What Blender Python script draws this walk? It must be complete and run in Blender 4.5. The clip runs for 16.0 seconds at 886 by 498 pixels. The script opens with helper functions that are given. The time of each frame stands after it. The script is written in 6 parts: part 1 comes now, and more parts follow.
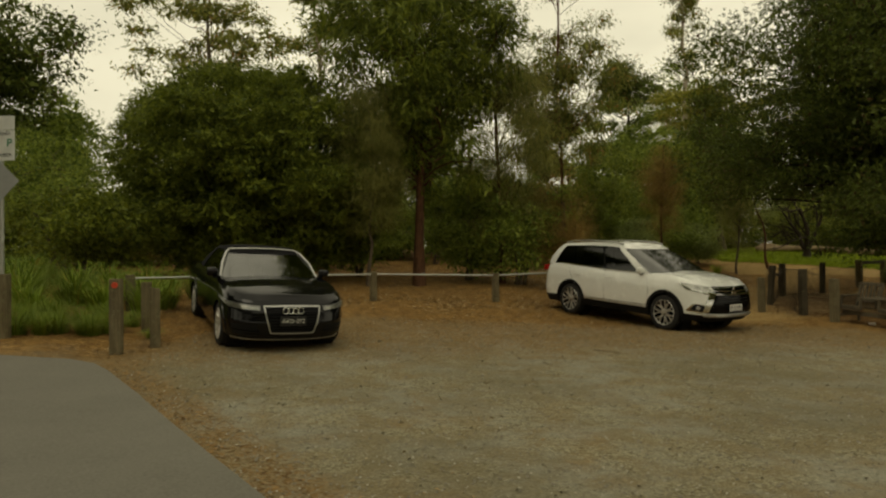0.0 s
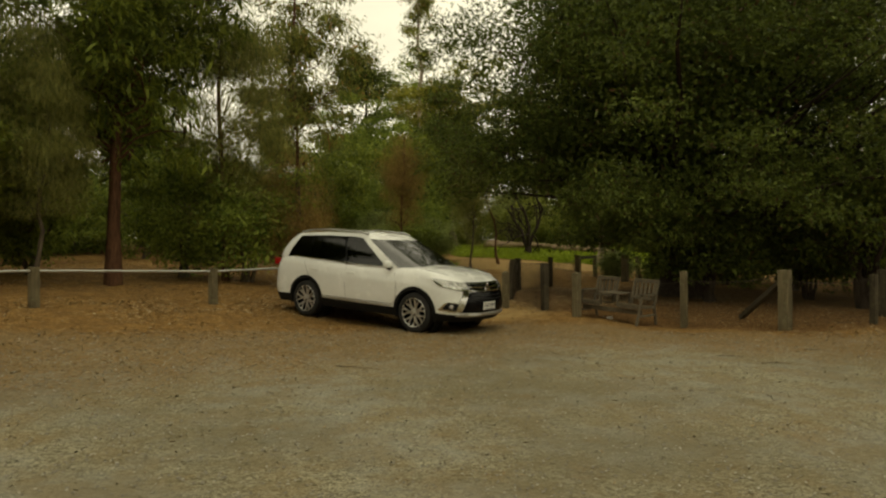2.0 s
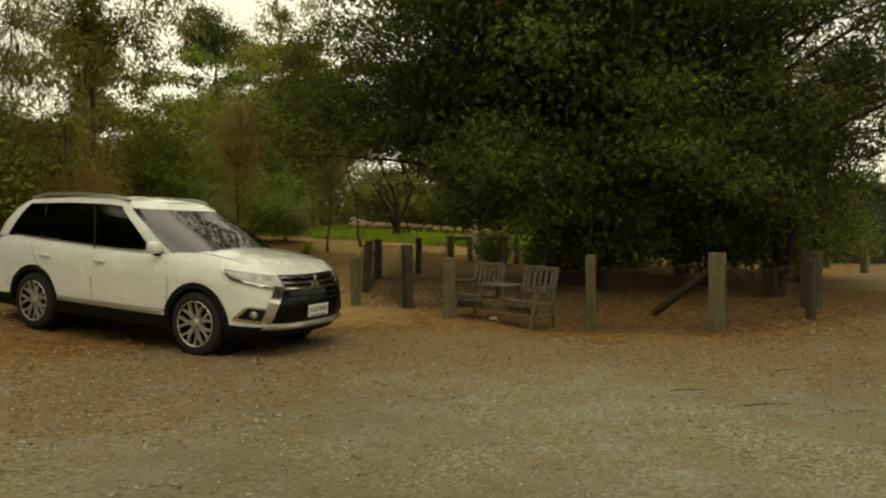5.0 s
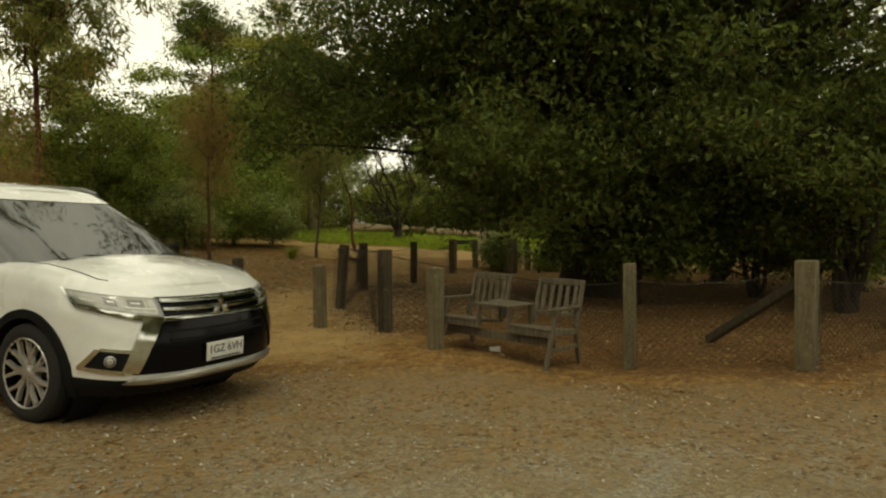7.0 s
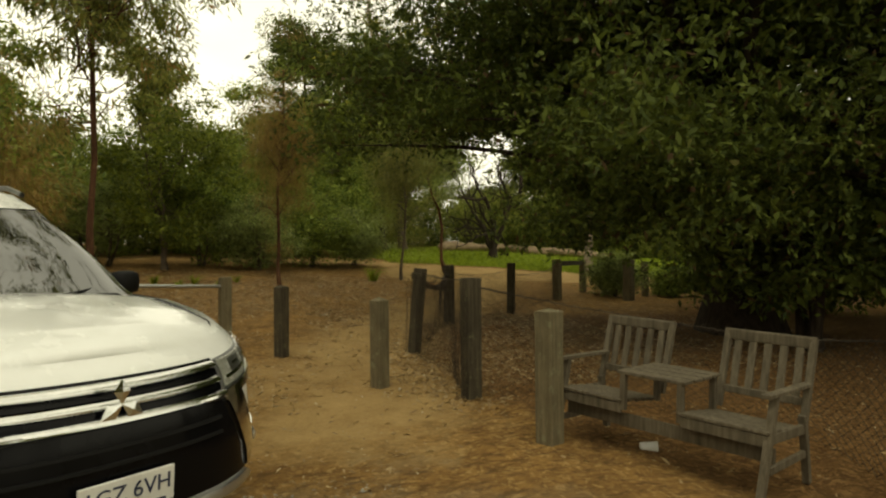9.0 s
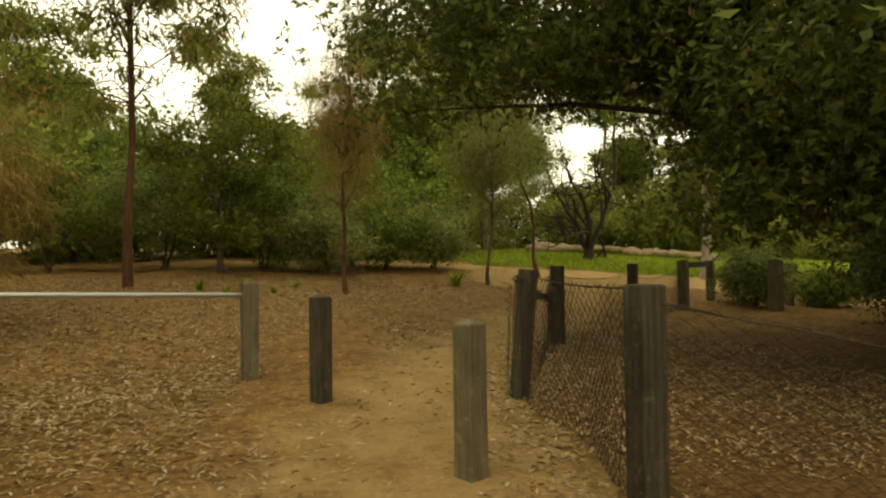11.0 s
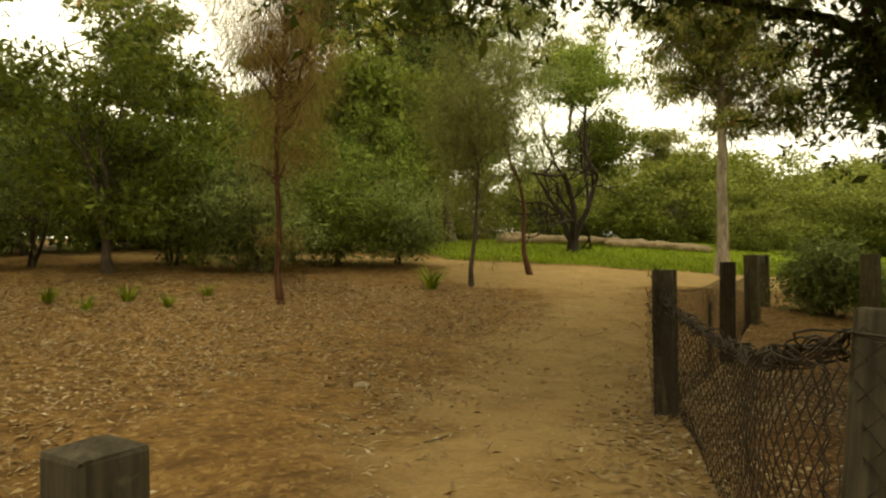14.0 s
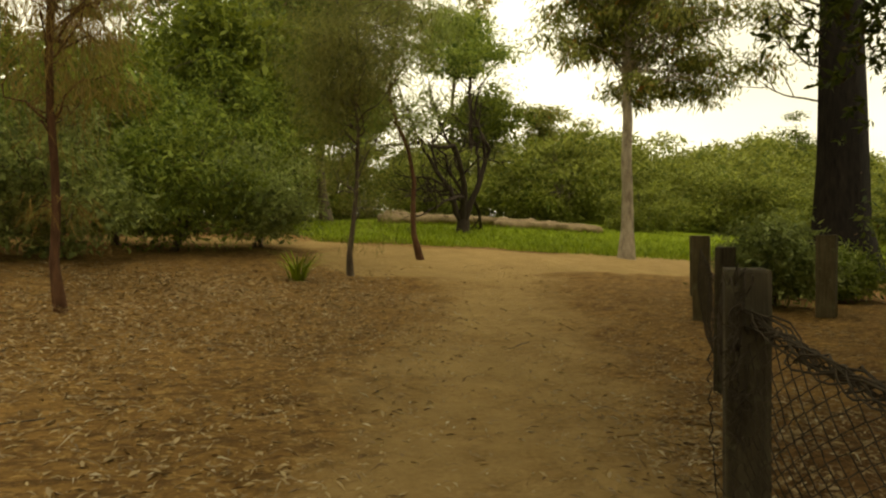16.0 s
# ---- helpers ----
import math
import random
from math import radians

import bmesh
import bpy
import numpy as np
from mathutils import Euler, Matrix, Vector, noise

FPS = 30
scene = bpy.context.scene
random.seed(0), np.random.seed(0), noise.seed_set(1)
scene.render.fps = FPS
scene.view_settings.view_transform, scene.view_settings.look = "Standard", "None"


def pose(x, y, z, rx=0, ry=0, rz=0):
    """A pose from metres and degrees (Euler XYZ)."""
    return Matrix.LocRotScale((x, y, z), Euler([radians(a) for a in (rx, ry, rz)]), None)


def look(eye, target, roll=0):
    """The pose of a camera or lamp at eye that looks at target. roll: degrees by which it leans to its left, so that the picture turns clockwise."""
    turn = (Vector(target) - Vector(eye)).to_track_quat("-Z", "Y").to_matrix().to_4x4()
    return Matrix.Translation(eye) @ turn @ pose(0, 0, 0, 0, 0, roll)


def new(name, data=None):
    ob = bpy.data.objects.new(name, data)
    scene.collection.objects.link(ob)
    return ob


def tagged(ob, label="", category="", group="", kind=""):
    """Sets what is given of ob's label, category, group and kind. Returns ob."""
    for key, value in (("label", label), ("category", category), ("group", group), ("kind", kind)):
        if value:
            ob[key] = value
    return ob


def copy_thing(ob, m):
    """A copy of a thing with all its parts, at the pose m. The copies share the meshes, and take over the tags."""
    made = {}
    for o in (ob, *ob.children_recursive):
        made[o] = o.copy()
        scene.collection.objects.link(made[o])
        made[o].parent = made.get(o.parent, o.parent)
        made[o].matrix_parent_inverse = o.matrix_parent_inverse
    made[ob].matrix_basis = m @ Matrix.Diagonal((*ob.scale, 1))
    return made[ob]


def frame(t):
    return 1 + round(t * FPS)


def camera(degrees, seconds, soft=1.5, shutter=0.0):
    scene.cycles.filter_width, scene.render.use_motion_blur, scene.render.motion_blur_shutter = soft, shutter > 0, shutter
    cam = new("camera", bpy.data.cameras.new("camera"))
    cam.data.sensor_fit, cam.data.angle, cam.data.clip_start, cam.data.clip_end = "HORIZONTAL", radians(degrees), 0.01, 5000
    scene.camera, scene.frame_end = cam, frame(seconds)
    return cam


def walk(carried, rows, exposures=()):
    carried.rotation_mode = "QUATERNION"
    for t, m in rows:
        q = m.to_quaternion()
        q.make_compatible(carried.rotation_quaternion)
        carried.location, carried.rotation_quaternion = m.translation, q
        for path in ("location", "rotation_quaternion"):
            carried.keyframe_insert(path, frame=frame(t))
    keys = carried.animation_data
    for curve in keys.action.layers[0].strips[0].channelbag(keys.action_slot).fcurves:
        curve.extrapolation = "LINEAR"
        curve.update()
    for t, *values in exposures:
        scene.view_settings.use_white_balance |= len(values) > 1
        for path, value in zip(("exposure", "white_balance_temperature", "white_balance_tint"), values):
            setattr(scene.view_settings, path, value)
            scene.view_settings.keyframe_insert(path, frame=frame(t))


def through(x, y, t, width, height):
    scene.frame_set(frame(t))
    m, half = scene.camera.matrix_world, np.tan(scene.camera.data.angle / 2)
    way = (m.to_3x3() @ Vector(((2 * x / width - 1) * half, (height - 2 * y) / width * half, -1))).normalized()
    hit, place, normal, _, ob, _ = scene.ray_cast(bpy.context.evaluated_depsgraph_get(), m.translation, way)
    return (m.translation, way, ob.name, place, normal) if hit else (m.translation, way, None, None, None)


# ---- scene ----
cam = camera(67.5, 16.0, 2.2)
METRES, EYE, TILT, LEAN, TURN = 22.5, 1.555, 0.0, 0.0, 0.0
ROWS = [
    (0.0, 0.0, 0.0, 0.0, 0.01, 0.76, 0.74),
    (0.5, 0.0001, 0.03, -0.0001, -5.44, 0.38, 0.61),
    (1.0, 0.0037, 0.0589, -0.0016, -11.33, 0.65, 0.51),
    (1.5, 0.0095, 0.0868, -0.0014, -17.93, 0.56, 0.43),
    (2.0, 0.0212, 0.1134, -0.0039, -22.56, 0.19, 0.44),
    (2.5, 0.0348, 0.141, -0.0048, -26.29, -0.69, 0.42),
    (3.0, 0.0497, 0.1649, -0.0041, -27.84, -1.15, 0.45),
    (3.5, 0.0665, 0.1899, -0.0035, -29.46, -1.02, 0.46),
    (4.0, 0.0836, 0.216, -0.0038, -31.07, -0.94, 0.43),
    (4.5, 0.1043, 0.2427, -0.0064, -33.39, -1.4, 0.43),
    (7.0, 0.2047, 0.3624, -0.0101, -32.43, -1.01, 0.53),
    (7.5, 0.2228, 0.3883, -0.0101, -30.22, -1.0, 0.52),
    (8.0, 0.24, 0.4179, -0.0108, -29.03, -0.36, 0.43),
    (8.5, 0.2548, 0.4459, -0.0086, -26.41, 0.46, 0.48),
    (9.0, 0.268, 0.4753, -0.0084, -24.18, 0.69, 0.53),
    (9.5, 0.2795, 0.505, -0.0089, -21.63, 0.74, 0.49),
    (10.0, 0.2917, 0.5355, -0.0105, -18.91, 1.31, 0.47),
    (12.5, 0.3197, 0.6967, -0.0122, -16.68, 0.78, 0.74),
    (13.0, 0.325, 0.7272, -0.0112, -17.56, 0.65, 0.8),
    (13.5, 0.3338, 0.7577, -0.0096, -19.84, 0.61, 0.79),
    (14.0, 0.3436, 0.7863, -0.0082, -21.71, 0.28, 0.77),
    (14.5, 0.3571, 0.8141, -0.009, -23.36, 0.17, 0.88),
    (15.0, 0.3678, 0.8428, -0.0095, -26.12, -0.3, 0.92),
    (15.5, 0.3807, 0.8692, -0.01, -28.93, -0.92, 0.89),
    (16.0, 0.3923, 0.8967, -0.0082, -32.21, -1.54, 0.79),
]
EXPOSURES = [(t, e, k, 4) for t, e, k in ((0.0, -0.30, 7900), (1.5, -0.08, 7850), (3.5, 0.13, 7900), (7.0, 0.24, 7400), (9.0, 0.40, 7450), (10.2, 0.58, 7750), (12.5, 0.88, 8300), (14.5, 0.86, 8150), (16.0, 0.64, 8350))]
walk(cam, [(t, pose(0, 0, EYE, TILT, LEAN, TURN) @ pose(METRES * x, METRES * y, METRES * z, 90 + pitch, roll, yaw)) for t, x, y, z, yaw, pitch, roll in ROWS],
     exposures=EXPOSURES)

# ---- sky and sun: an even overcast ----
world = bpy.data.worlds.new("overcast_sky")
scene.world = world
world.use_nodes = True
wn, wl = world.node_tree.nodes, world.node_tree.links
wn.clear()
sky = wn.new("ShaderNodeTexSky")
sky.sky_type, sky.sun_disc = "NISHITA", False
sky.sun_elevation, sky.sun_rotation = radians(52), radians(200)
grey = wn.new("ShaderNodeHueSaturation")
grey.inputs["Saturation"].default_value = 0.12
wl.new(sky.outputs[0], grey.inputs["Color"])
way = wn.new("ShaderNodeTexCoord")
stretch = wn.new("ShaderNodeMapping")
stretch.inputs["Scale"].default_value = (1.0, 1.0, 2.6)
wl.new(way.outputs["Generated"], stretch.inputs[0])
cloud = wn.new("ShaderNodeTexNoise")
cloud.inputs["Scale"].default_value, cloud.inputs["Detail"].default_value = 1.7, 5.0
wl.new(stretch.outputs[0], cloud.inputs["Vector"])
cramp = wn.new("ShaderNodeValToRGB")
cramp.color_ramp.elements[0].position, cramp.color_ramp.elements[0].color = 0.35, (6.6, 6.5, 5.5, 1)
cramp.color_ramp.elements[1].position, cramp.color_ramp.elements[1].color = 0.68, (10.2, 10.0, 8.5, 1)
wl.new(cloud.outputs[0], cramp.inputs[0])
veil = wn.new("ShaderNodeMix")
veil.data_type = "RGBA"
veil.inputs[0].default_value = 0.85
wl.new(grey.outputs[0], veil.inputs[6])
wl.new(cramp.outputs[0], veil.inputs[7])
back = wn.new("ShaderNodeBackground")
back.inputs["Strength"].default_value = 0.125
wl.new(veil.outputs[2], back.inputs["Color"])
wout = wn.new("ShaderNodeOutputWorld")
wl.new(back.outputs[0], wout.inputs["Surface"])

sun = new("sun", bpy.data.lights.new("sun", "SUN"))
sun.data.energy, sun.data.angle, sun.data.color = 0.4, radians(25), (1.0, 0.95, 0.86)
sun.matrix_world = look((0, 0, 30), (6, 14, 0))

# ---- materials ----
class Shader:
    """A small builder for node materials."""

    def __init__(self, name):
        self.m = bpy.data.materials.new(name)
        self.m.use_nodes = True
        self.n, self.l = self.m.node_tree.nodes, self.m.node_tree.links
        self.b = self.n["Principled BSDF"]
        self.out = self.n["Material Output"]
        self.co = None

    def node(self, kind, **values):
        n = self.n.new(kind)
        for k, v in values.items():
            n.inputs[k.replace("_", " ")].default_value = v
        return n

    def coords(self, scale=(1, 1, 1), which="Object"):
        tc = self.n.new("ShaderNodeTexCoord")
        mp = self.n.new("ShaderNodeMapping")
        mp.inputs["Scale"].default_value = scale
        self.l.new(tc.outputs[which], mp.inputs[0])
        return mp.outputs[0]

    def world_coords(self, scale=(1, 1, 1)):
        g = self.n.new("ShaderNodeNewGeometry")
        mp = self.n.new("ShaderNodeMapping")
        mp.inputs["Scale"].default_value = scale
        self.l.new(g.outputs["Position"], mp.inputs[0])
        return mp.outputs[0]

    def noise(self, vec, scale, detail=4.0, rough=0.6):
        n = self.node("ShaderNodeTexNoise", Scale=scale, Detail=detail, Roughness=rough)
        self.l.new(vec, n.inputs["Vector"])
        return n.outputs["Fac"]

    def voronoi(self, vec, scale, output="Distance"):
        n = self.node("ShaderNodeTexVoronoi", Scale=scale)
        self.l.new(vec, n.inputs["Vector"])
        return n.outputs[output]

    def ramp(self, fac, stops):
        r = self.n.new("ShaderNodeValToRGB")
        e = r.color_ramp.elements
        while len(e) < len(stops):
            e.new(0.5)
        for k, (p, c) in zip(e, stops):
            k.position = p
            k.color = (*c, 1) if isinstance(c, tuple) else (c, c, c, 1)
        self.l.new(fac, r.inputs[0])
        return r.outputs[0]

    def mix(self, fac, a, b, mode="MIX"):
        m = self.n.new("ShaderNodeMix")
        m.data_type, m.blend_type = "RGBA", mode
        for i, v in ((0, fac), (6, a), (7, b)):
            sock = m.inputs[i]
            if isinstance(v, (int, float)):
                sock.default_value = v if i == 0 else (v, v, v, 1)
            elif isinstance(v, tuple):
                sock.default_value = (*v, 1)
            else:
                self.l.new(v, sock)
        return m.outputs[2]

    def math(self, op, a, b=0.0):
        m = self.n.new("ShaderNodeMath")
        m.operation = op
        for sock, v in zip(m.inputs, (a, b)):
            if isinstance(v, (int, float)):
                sock.default_value = v
            else:
                self.l.new(v, sock)
        return m.outputs[0]

    def attr(self, name):
        a = self.n.new("ShaderNodeAttribute")
        a.attribute_name = name
        return a.outputs["Fac"]

    def island(self):
        return self.n.new("ShaderNodeNewGeometry").outputs["Random Per Island"]

    def bump(self, height, strength=0.3, distance=0.01):
        b = self.node("ShaderNodeBump", Strength=strength, Distance=distance)
        self.l.new(height, b.inputs["Height"])
        self.l.new(b.outputs[0], self.b.inputs["Normal"])
        return b

    def base(self, colour, rough=0.8, metal=0.0, spec=0.3):
        for sock, v in (("Base Color", colour), ("Roughness", rough), ("Metallic", metal), ("Specular IOR Level", spec)):
            if isinstance(v, (int, float)):
                self.b.inputs[sock].default_value = v
            elif isinstance(v, tuple):
                self.b.inputs[sock].default_value = (*v, 1)
            else:
                self.l.new(v, self.b.inputs[sock])
        return self.m


def leaf_material(name, dark, light, dry=None, through=0.28):
    s = Shader(name)
    r = s.island()
    stops = [(0.0, dark), (0.75, light)] + ([(0.93, light), (0.96, dry)] if dry else [])
    col = s.ramp(r, stops)
    v = s.noise(s.world_coords(), 0.7, 2.0)
    col = s.mix(0.55, col, s.ramp(v, [(0.3, 0.45), (0.7, 1.0)]), "MULTIPLY")
    s.base(col, 0.62, 0.0, 0.25)
    t = s.n.new("ShaderNodeBsdfTranslucent")
    s.l.new(col, t.inputs[0])
    mx = s.n.new("ShaderNodeMixShader")
    mx.inputs[0].default_value = through
    s.l.new(s.b.outputs[0], mx.inputs[1])
    s.l.new(t.outputs[0], mx.inputs[2])
    s.l.new(mx.outputs[0], s.out.inputs[0])
    return s.m


def bark_material(name, dark, light, stretch=5.0):
    s = Shader(name)
    v = s.world_coords((stretch, stretch, 0.9))
    f = s.noise(v, 3.0, 6.0, 0.7)
    big = s.noise(s.world_coords(), 0.9, 3.0)
    col = s.ramp(f, [(0.3, dark), (0.68, light)])
    col = s.mix(0.5, col, s.ramp(big, [(0.35, 0.55), (0.65, 1.0)]), "MULTIPLY")
    s.bump(f, 0.7, 0.03)
    return s.base(col, 0.9, 0, 0.15)


def timber_material(name, dark, light, lichen=None):
    s = Shader(name)
    v = s.coords((9, 9, 0.7))
    grain = s.noise(v, 4.0, 6.0, 0.65)
    blot = s.noise(s.world_coords(), 5.0, 4.0)
    col = s.ramp(grain, [(0.28, dark), (0.72, light)])
    col = s.mix(0.6, col, s.ramp(blot, [(0.3, 0.5), (0.65, 1.0)]), "MULTIPLY")
    if lichen:
        col = s.mix(s.ramp(s.noise(s.world_coords(), 14.0, 3.0), [(0.58, 0.0), (0.68, 0.7)]), col, lichen)
    s.bump(grain, 0.6, 0.006)
    return s.base(col, 0.85, 0, 0.2)


def plain_material(name, colour, rough=0.5, metal=0.0, spec=0.5, vary=0.15, scale=6.0):
    s = Shader(name)
    f = s.noise(s.coords(), scale, 4.0)
    lo = tuple(c * (1 - vary) for c in colour)
    col = s.ramp(f, [(0.35, lo), (0.65, colour)])
    r = s.ramp(f, [(0.3, max(0.0, rough - 0.05)), (0.7, min(1.0, rough + 0.05))])
    return s.base(col, r, metal, spec)


def ground_material():
    s = Shader("ground_gravel_mulch_grass")
    w = s.world_coords()
    big, mid, fine = s.noise(w, 0.35, 4.0), s.noise(w, 2.2, 5.0), s.noise(w, 26.0, 6.0, 0.75)
    warp = s.n.new("ShaderNodeVectorMath")
    warp.operation = "MULTIPLY_ADD"
    wob = s.node("ShaderNodeTexNoise", Scale=9.0, Detail=3.0)
    s.l.new(w, wob.inputs["Vector"])
    s.l.new(wob.outputs["Color"], warp.inputs[0])
    warp.inputs[1].default_value = (0.16, 0.16, 0.0)
    s.l.new(w, warp.inputs[2])
    stones = s.voronoi(warp.outputs[0], 70.0, "Color")
    sep = s.n.new("ShaderNodeSeparateColor")
    s.l.new(stones, sep.inputs[0])
    grit = s.math("ADD", s.math("MULTIPLY", fine, 0.65), s.math("MULTIPLY", sep.outputs[0], 0.35))
    gravel = s.ramp(grit, [(0.30, (0.125, 0.110, 0.070)), (0.5, (0.280, 0.252, 0.168)), (0.70, (0.450, 0.412, 0.285))])
    gravel = s.mix(s.ramp(s.noise(w, 0.8, 5.0, 0.65), [(0.42, 0.85), (0.56, 0.0)]), gravel, s.mix(0.62, gravel, (0.315, 0.315, 0.268)))
    gravel = s.mix(s.ramp(mid, [(0.42, 0.0), (0.6, 0.95)]), gravel, s.mix(0.55, gravel, (0.238, 0.175, 0.085)))
    gravel = s.mix(s.ramp(big, [(0.42, 0.0), (0.6, 0.85)]), gravel, s.mix(0.65, gravel, (0.172, 0.150, 0.092)))
    chips = s.voronoi(warp.outputs[0], 33.0, "Color")
    sc = s.n.new("ShaderNodeSeparateColor")
    s.l.new(chips, sc.inputs[0])
    mulch = s.ramp(sc.outputs[1], [(0.0, (0.115, 0.058, 0.019)), (0.4, (0.225, 0.124, 0.041)), (0.8, (0.360, 0.208, 0.072)), (0.97, (0.590, 0.400, 0.170))])
    mulch = s.mix(0.55, mulch, s.ramp(s.math("ADD", s.math("MULTIPLY", mid, 0.6), s.math("MULTIPLY", fine, 0.4)), [(0.32, (0.111, 0.061, 0.021)), (0.68, (0.406, 0.233, 0.074))]))
    clod = s.noise(s.world_coords((1.0, 2.2, 1.0)), 5.5, 6.0, 0.7)
    mulch = s.mix(s.ramp(clod, [(0.38, 0.8), (0.52, 0.0)]), mulch, (0.092, 0.049, 0.018))
    mulch = s.mix(s.ramp(big, [(0.4, 0.0), (0.62, 0.5)]), mulch, s.mix(0.5, mulch, (0.168, 0.096, 0.035)))
    dirt = s.ramp(s.math("ADD", s.math("MULTIPLY", fine, 0.5), s.math("MULTIPLY", mid, 0.5)), [(0.3, (0.265, 0.168, 0.066)), (0.7, (0.480, 0.325, 0.140))])
    grass = s.ramp(s.math("ADD", s.math("MULTIPLY", fine, 0.6), s.math("MULTIPLY", mid, 0.4)), [(0.3, (0.084, 0.126, 0.008)), (0.7, (0.276, 0.342, 0.024))])
    jag = s.math("MULTIPLY", s.math("SUBTRACT", s.noise(w, 1.3, 6.0, 0.7), 0.5), 0.9)

    def edge(name):
        return s.ramp(s.math("ADD", s.attr(name), jag), [(0.36, 0.0), (0.64, 1.0)])

    col = s.mix(edge("dirt"), mulch, dirt)
    col = s.mix(s.ramp(s.math("ADD", s.attr("gravel"), s.math("MULTIPLY", jag, 1.5)), [(0.2, 0.0), (0.5, 0.35), (0.95, 1.0)]), col, gravel)
    col = s.mix(s.math("MULTIPLY", s.ramp(s.math("ADD", s.attr("litter"), jag), [(0.35, 0.0), (0.8, 0.62)]), s.ramp(mid, [(0.3, 0.5), (0.6, 1.0)])), col, s.ramp(fine, [(0.3, (0.150, 0.092, 0.036)), (0.7, (0.330, 0.215, 0.090))]))
    scatter = s.math("MULTIPLY", s.ramp(sc.outputs[2], [(0.55, 0.0), (0.62, 0.8)]), s.ramp(s.math("ADD", s.attr("litter"), jag), [(0.3, 0.0), (0.75, 1.0)]))
    col = s.mix(scatter, col, s.ramp(sc.outputs[1], [(0.0, (0.100, 0.055, 0.023)), (1.0, (0.330, 0.200, 0.081))]))
    # red-brown leaf mould inside the fence, with the tree's shade put into its colour
    mould_shade = s.ramp(s.math("ADD", s.math("MULTIPLY", fine, 0.5), s.math("MULTIPLY", sc.outputs[1], 0.5)), [(0.2, (0.070, 0.036, 0.014)), (0.55, (0.150, 0.080, 0.030)), (0.85, (0.260, 0.150, 0.062))])
    col = s.mix(s.math("MULTIPLY", edge("mould_shade"), 0.85), col, mould_shade)
    col = s.mix(edge("grass"), col, grass)
    s.bump(s.math("ADD", s.math("MULTIPLY", fine, 0.5), s.math("ADD", s.math("MULTIPLY", sc.outputs[1], 0.6), s.math("ADD", mid, clod))), 0.8, 0.045)
    return s.base(col, 0.95, 0, 0.12)


GROUND = ground_material()
s = Shader("weathered_concrete")
w0 = s.world_coords()
s.bump(s.noise(w0, 60.0, 5.0), 0.3, 0.004)
CONCRETE = s.base(s.mix(0.6, s.ramp(s.noise(w0, 1.2, 6.0), [(0.3, (0.120, 0.114, 0.095)), (0.7, (0.185, 0.176, 0.148))]), s.ramp(s.noise(w0, 45.0, 4.0), [(0.3, (0.115, 0.110, 0.092)), (0.7, (0.20, 0.19, 0.16))])), 0.85, 0, 0.25)
POST_PALE = timber_material("weathered_grey_timber", (0.108, 0.088, 0.050), (0.215, 0.178, 0.106), (0.20, 0.195, 0.115))
POST_DARK = timber_material("dark_stained_timber", (0.032, 0.026, 0.017), (0.108, 0.089, 0.056), (0.115, 0.11, 0.066))
BENCH_WOOD = timber_material("silvered_bench_timber", (0.072, 0.058, 0.038), (0.185, 0.155, 0.108))
LOG_WOOD = timber_material("bleached_fallen_log", (0.11, 0.072, 0.036), (0.40, 0.30, 0.18))
GALV = plain_material("galvanised_pipe", (0.52, 0.53, 0.50), 0.42, 0.85)
WIRE = plain_material("rusted_fence_wire", (0.095, 0.075, 0.055), 0.7, 0.5, 0.3, 0.5, 30.0)
BARK_DARK = bark_material("dark_furrowed_bark", (0.018, 0.013, 0.010), (0.075, 0.055, 0.040))
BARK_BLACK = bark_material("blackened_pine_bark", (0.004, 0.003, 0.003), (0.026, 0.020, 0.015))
BARK_RED = bark_material("red_brown_bark", (0.050, 0.024, 0.014), (0.190, 0.095, 0.052))
BARK_PALE = bark_material("pale_gum_bark", (0.20, 0.155, 0.11), (0.55, 0.47, 0.36), 2.0)
BARK_GREY = bark_material("grey_brown_bark", (0.055, 0.042, 0.030), (0.20, 0.155, 0.11))
LEAF_DARK = leaf_material("dark_glossy_leaves", (0.044, 0.067, 0.013), (0.152, 0.192, 0.032), (0.120, 0.072, 0.028))
LEAF_OLIVE = leaf_material("olive_wattle_leaves", (0.065, 0.096, 0.016), (0.238, 0.282, 0.036))
LEAF_GUM = leaf_material("gum_leaves", (0.105, 0.125, 0.027), (0.332, 0.342, 0.076), (0.463, 0.262, 0.074))
LEAF_GREEN = leaf_material("mid_green_leaves", (0.091, 0.146, 0.025), (0.312, 0.381, 0.065))
LEAF_BLUE = leaf_material("grey_green_leaves", (0.130, 0.171, 0.052), (0.394, 0.459, 0.144))
LEAF_RED = leaf_material("rusty_needles", (0.180, 0.112, 0.032), (0.420, 0.285, 0.082))
LEAF_NEEDLE = leaf_material("sheoak_needles", (0.125, 0.140, 0.036), (0.320, 0.315, 0.082))
LEAF_BRIGHT = leaf_material("bright_hedge_leaves", (0.098, 0.132, 0.020), (0.305, 0.331, 0.062))
LEAF_YELLOW = leaf_material("yellow_green_leaves", (0.133, 0.147, 0.019), (0.339, 0.328, 0.048))
GRASS_BLADE = leaf_material("grass_blades", (0.088, 0.140, 0.010), (0.330, 0.411, 0.030))
STRAPPY = leaf_material("strappy_leaves", (0.078, 0.133, 0.014), (0.264, 0.363, 0.045), (0.431, 0.333, 0.070))
DRY_LEAF = leaf_material("dry_fallen_leaves", (0.190, 0.115, 0.050), (0.420, 0.300, 0.150), (0.60, 0.50, 0.34), 0.05)

